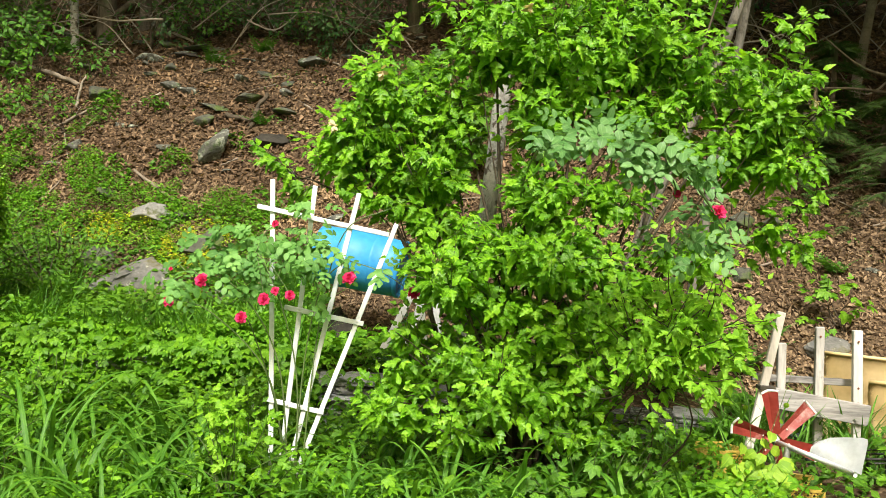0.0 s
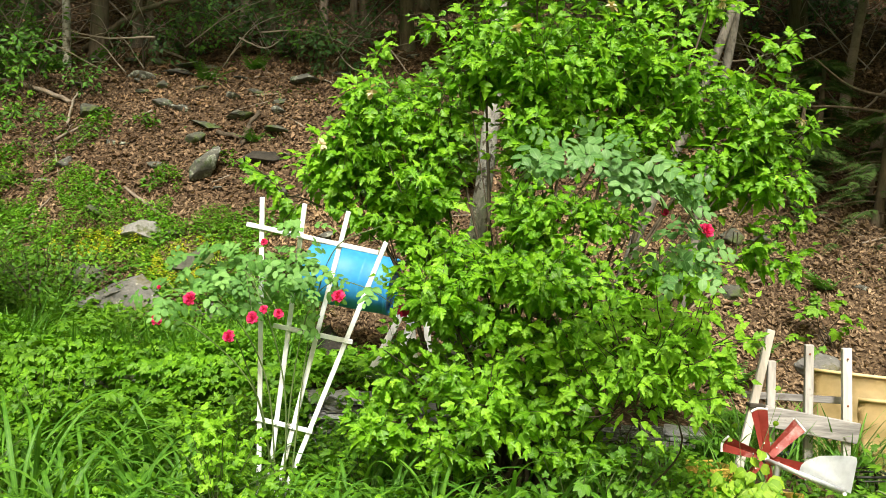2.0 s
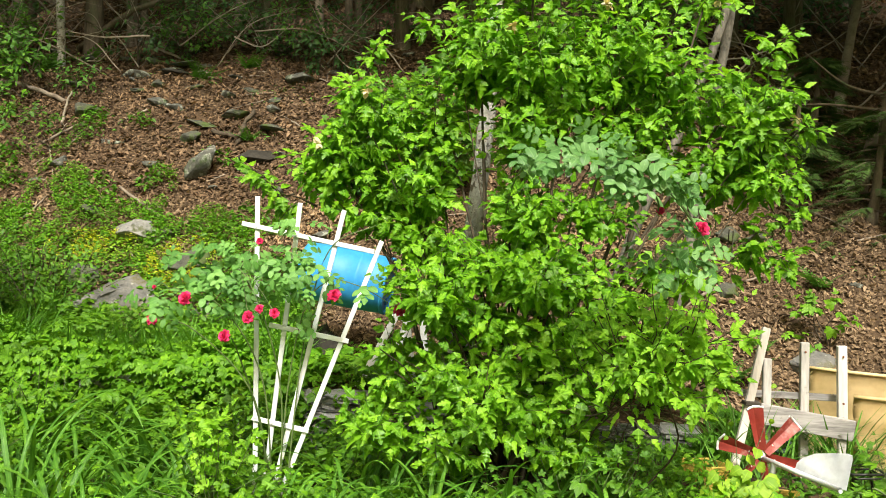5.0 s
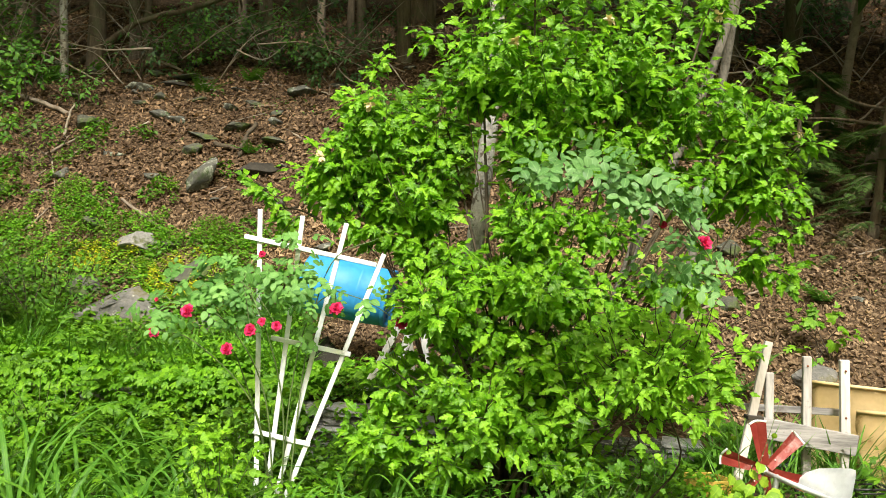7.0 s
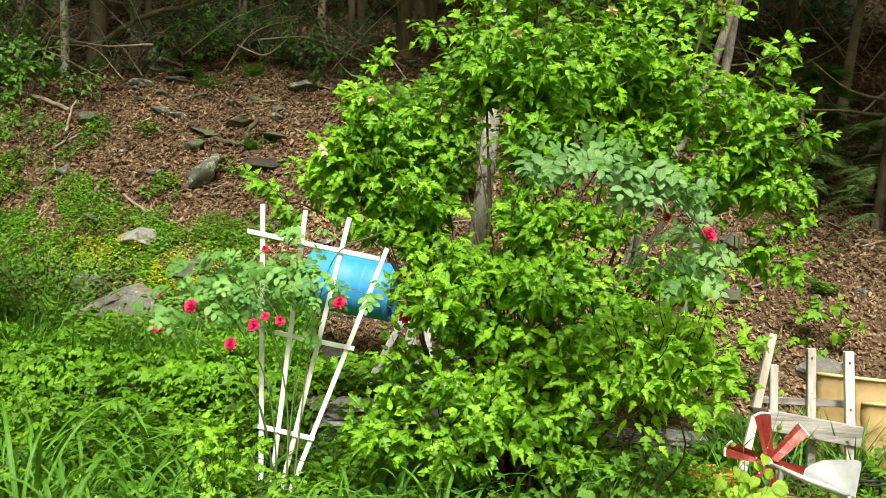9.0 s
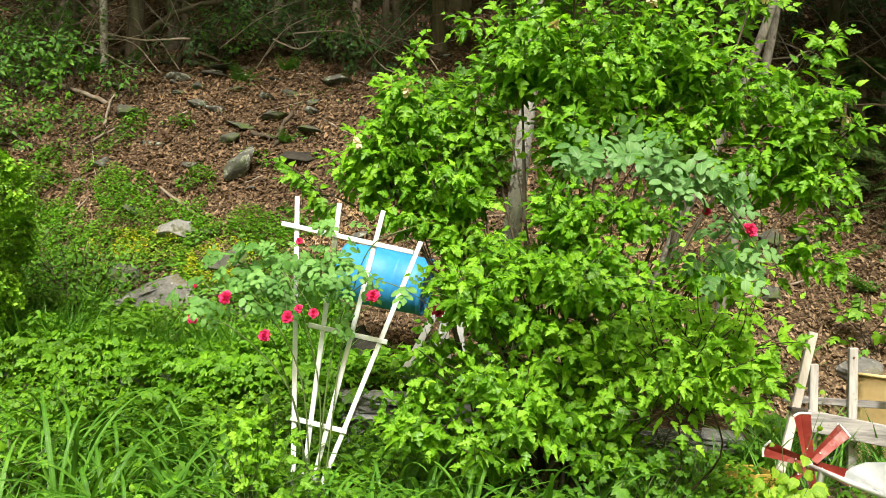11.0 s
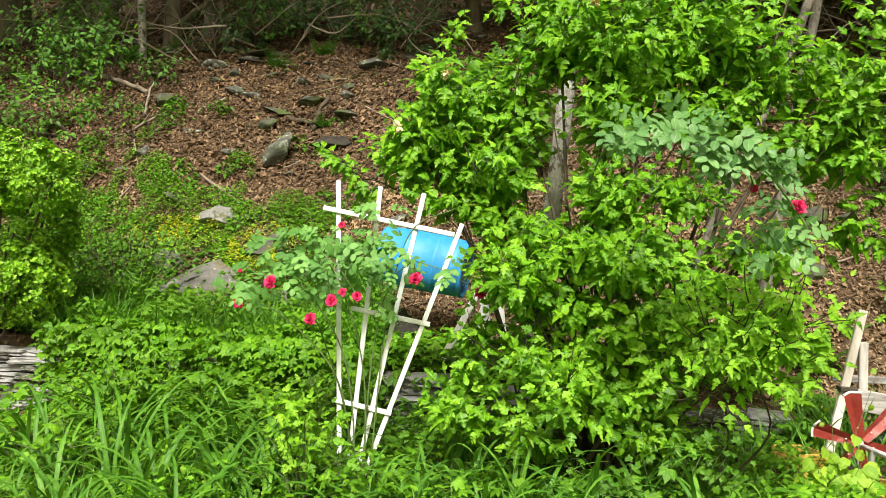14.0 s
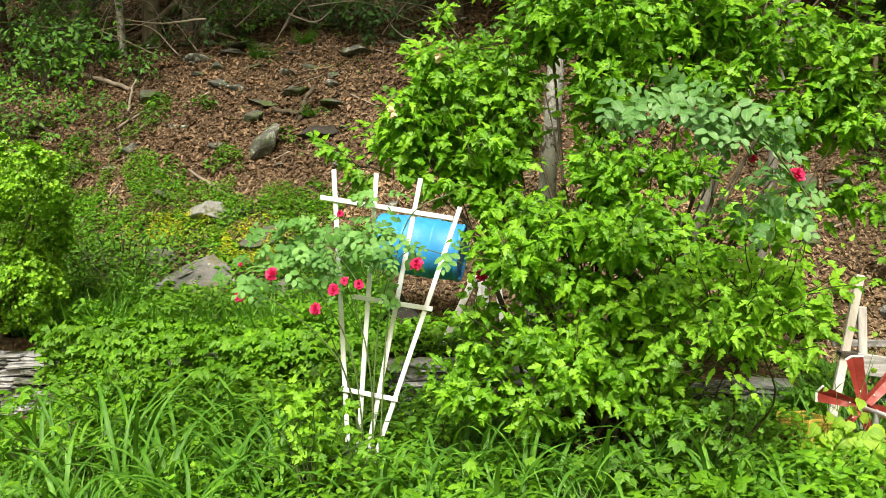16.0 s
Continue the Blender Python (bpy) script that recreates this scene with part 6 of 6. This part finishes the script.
# ---- trees ----
def tree(points, r0, r1, material, label, crown=0, crown_at=5.5, crown_r=2.4, seed=1, limbs=5, limb_from=0.35, forward=0.0):
    rnd = np.random.default_rng(seed)
    x, y = points[0][:2]
    pts = [np.array([p[0], p[1], float(ground_z(x, y)) + p[2]]) for p in points]
    pts[0][2] -= 0.15
    path = curve_through(pts, 12)
    ob = thing("tree", (x, y, float(ground_z(x, y))), label, "tree", "woodland trees")
    n, sides = len(path), 14
    ang = np.arange(sides) * 2 * math.pi / sides
    rad = np.linspace(r0, r1, n) + r0 * 0.55 * np.exp(-np.linspace(0, 1, n) * 26)
    ring = []
    for i in range(n):
        for j in range(sides):
            w = 1 + 0.13 * noise.noise((math.cos(ang[j]) * 1.6 + seed, math.sin(ang[j]) * 1.6, i * 0.35)) + 0.05 * noise.noise((math.cos(ang[j]) * 5, math.sin(ang[j]) * 5 + seed, i * 0.9))
            ring.append(path[i] + np.array([math.cos(ang[j]), math.sin(ang[j]), 0]) * rad[i] * w)
    ts = []
    for i in range(n - 1):
        for j in range(sides):
            a, b = i * sides + j, i * sides + (j + 1) % sides
            ts += [(a, b, a + sides), (b, b + sides, a + sides)]
    under("trunk", tri_mesh("trunk", ring, ts, None, material, smooth=True), ob)
    for k in range(limbs):
        i = int(n * rnd.uniform(limb_from, 0.95))
        a = rnd.uniform(0, 6.28)
        l = rnd.uniform(0.8, 2.0)
        p = path[i]
        e = p + np.array([math.cos(a) * l, math.sin(a) * l, rnd.uniform(0.0, 0.9) * l])
        under("limb", tube_mesh("limb", [(curve_through([p, (p + e) / 2 + rnd.normal(0, 0.1, 3), e], 5), max(0.012, r1 * 0.5), 0.006)], material, 6), ob)
    # crown stands mostly above the view; its leaf count sets the shade below
    if crown:
        c = np.array([path[-1][0], path[-1][1] - forward, float(ground_z(x, y)) + crown_at])
        lv = Leaves(T_FAR)
        clump = c + unit(rnd.normal(0, 1, (30, 3))) * np.array([crown_r, crown_r, crown_r * 0.55]) * rnd.uniform(0.3, 1, (30, 1))
        p = clump[rnd.integers(0, 30, crown)] + rnd.normal(0, 0.4, (crown, 3))
        lv.add(p, rnd.normal(0, 1, (crown, 3)) + np.array([0, 0, -0.3]), UP + rnd.normal(0, 0.5, (crown, 3)), rnd.uniform(0.28, 0.46, crown))
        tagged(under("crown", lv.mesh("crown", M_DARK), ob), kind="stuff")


tree([(0.12, 6.25, 0), (0.3, 6.2, 1.2), (0.42, 6.2, 2.2), (0.5, 6.25, 3.4), (0.55, 6.3, 5.0)], 0.076, 0.056, M_PALE_BARK, "pale mottled tree trunk rising behind the shrub", 0, seed=2, limbs=2, limb_from=0.75)
tree([(1.2, 7.0, 0), (1.75, 7.0, 1.4), (2.2, 7.0, 2.4), (2.6, 7.0, 3.5), (2.9, 7.0, 4.8)], 0.05, 0.038, M_GREY_BARK, "pale slender tree leaning behind the shrub", 0, seed=3, limbs=2, limb_from=0.8)
tree([(2.1, 7.3, 0), (2.45, 7.3, 2.0), (2.7, 7.3, 3.4), (2.9, 7.3, 5.0)], 0.05, 0.035, M_GREY_BARK, "slender grey tree beside a paler one", 0, seed=4, limbs=2, limb_from=0.8)
TALL = "tall forest tree with a bare trunk and leafy crown"
tree([(-5.84, 12.6, 0), (-5.84, 12.6, 2), (-5.86, 12.6, 5)], 0.062, 0.05, M_PALE_BARK, "slender pale-barked tree at the edge of the woods", 500, 5.2, 1.6, 5, limbs=3, limb_from=0.6)
tree([(-5.73, 13.55, 0), (-5.7, 13.6, 2.5), (-5.6, 13.6, 6.5)], 0.15, 0.11, M_BARK, TALL, 800, 6.8, 2.6, 6)
tree([(-4.86, 13.7, 0), (-4.95, 13.7, 0.7), (-4.9, 13.7, 1.5), (-5.0, 13.7, 5)], 0.075, 0.05, M_BARK, "slim crooked tree at the edge of the woods", 600, 5.6, 2.0, 7)
tree([(-9.0, 14.2, 0), (-9.0, 14.2, 3), (-8.9, 14.3, 7)], 0.33, 0.26, M_BARK, "large forest tree with thick furrowed bark", 1600, 7.0, 3.0, 8)
tree([(-0.62, 13.7, 0), (-0.6, 13.7, 3), (-0.5, 13.7, 6.5)], 0.12, 0.09, M_BARK, TALL, 1000, 6.6, 2.6, 9)
tree([(5.52, 11.3, 0), (5.75, 11.3, 1.2), (6.0, 11.3, 2.6), (6.3, 11.3, 5.5)], 0.068, 0.05, M_LOG, "slim pale leaning tree on the slope", 1300, 5.6, 2.4, 10, limbs=6, limb_from=0.3)
tree([(5.05, 9.75, 0), (5.3, 9.75, 0.7), (5.9, 9.7, 1.8), (6.6, 9.7, 3.6)], 0.09, 0.05, M_BARK, "leaning brown trunk among hemlock boughs", 0, seed=11)
grove = random.Random(21)
for k in range(44):
    x, y = grove.uniform(-15, 15), grove.uniform(14.2, 27)
    if min(abs(x + 5.7), abs(x + 0.6), abs(x + 4.9)) < 0.5 and y < 14.5:
        y += 2
    h = grove.uniform(5.5, 8.5)
    r = grove.uniform(0.06, 0.2)
    lean_x = grove.uniform(-0.5, 0.5)
    tree([(x, y, 0), (x + lean_x * 0.3, y, h * 0.4), (x + lean_x, y, h)], r, r * 0.7, M_BARK, TALL, 310, h - 0.8 if y < 15 else h - 1.5, 2.6, 400 + k, limbs=4, limb_from=0.15)
for k, (x, y) in enumerate(((-1.6, 14.2), (-2.2, 14.8), (-0.2, 14.4), (-3.2, 14.6), (-7.0, 14.0), (4.2, 14.5), (5.0, 14.0), (6.3, 14.5), (7.6, 13.2), (3.2, 14.2), (-3.8, 15.5), (1.5, 14.5))):
    tree([(x, y, 0), (x + 0.1, y, 2.5), (x + 0.15, y, 6)], 0.07 + 0.01 * (k % 4), 0.05, M_BARK, TALL, 500, 6.0, 2.4, 500 + k, limbs=4, limb_from=0.12)
# crowns added forward, above the view, to block sun from the upper bank
for k in range(13):
    x, y = -11 + 1.9 * k + grove.uniform(-0.5, 0.5), grove.uniform(13.2, 14.6)
    g = float(ground_z(x, y))
    tree([(x, y, 0), (x, y - 0.3, 2.5), (x, y - 0.8, 9.0 - g)], 0.1, 0.06, M_BARK, "forest tree at the wood's edge with added unseen boughs shading the bank", (720 if x < 0.5 else 1000), 7.9 - g, 2.7, 600 + k, limbs=5, limb_from=0.5, forward=2.6)
for k in range(16):
    x, y = grove.uniform(-8.5, 7.5), grove.uniform(12.6, 15.5)
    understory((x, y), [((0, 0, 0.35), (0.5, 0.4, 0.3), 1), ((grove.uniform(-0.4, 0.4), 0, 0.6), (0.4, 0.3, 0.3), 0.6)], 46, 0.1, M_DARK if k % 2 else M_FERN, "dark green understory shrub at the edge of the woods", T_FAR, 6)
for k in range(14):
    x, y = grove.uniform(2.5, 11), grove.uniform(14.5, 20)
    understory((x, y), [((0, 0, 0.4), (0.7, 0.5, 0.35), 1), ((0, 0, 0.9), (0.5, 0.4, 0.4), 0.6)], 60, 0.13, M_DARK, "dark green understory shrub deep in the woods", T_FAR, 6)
for k in range(52):
    x, y = grove.uniform(-8, 7.5), grove.uniform(12.2, 14.4)
    z = float(ground_z(x, y))
    l, d = grove.uniform(0.6, 1.6), grove.choice((-1, 1))
    stick([(x, y, z + 0.1), (x + d * l * 0.4, y, z + grove.uniform(0.2, 0.9)), (x + d * l, y + grove.uniform(-0.4, 0.4), z + grove.uniform(0.2, 1.5))], grove.uniform(0.008, 0.014), 0.004, "bare pale dead branch in the dark woods", M_TWIG, "dead_branch", 5, 700 + k)
for k in range(22):
    x, y = grove.uniform(-8, 7), grove.uniform(12.3, 15.5)
    w = grove.uniform(0.25, 0.6)
    rock((x, y), (w, w * 0.7, w * grove.uniform(0.3, 0.6)), (grove.uniform(0, 20), grove.uniform(-10, 10), grove.uniform(0, 180)), M_MOSSY if k % 3 else M_STONE, 800 + k, "mossy grey rock on the forest floor", sub=3)
# trees added out of view on the right, only to shade the bank
for k, (x, y) in enumerate(((7.4, 7.6), (7.9, 8.6), (7.5, 9.8), (8.8, 8.4))):
    g = float(ground_z(x, y))
    tree([(x, y, 0), (x - 0.3, y, 3.0), (x - 1.8, y - 0.2, 6.2 - g)], 0.12, 0.06, M_BARK, "added unseen tree whose low crown shades the right bank", 480, 6.3 - g, 2.3, 900 + k, limbs=5, limb_from=0.5)
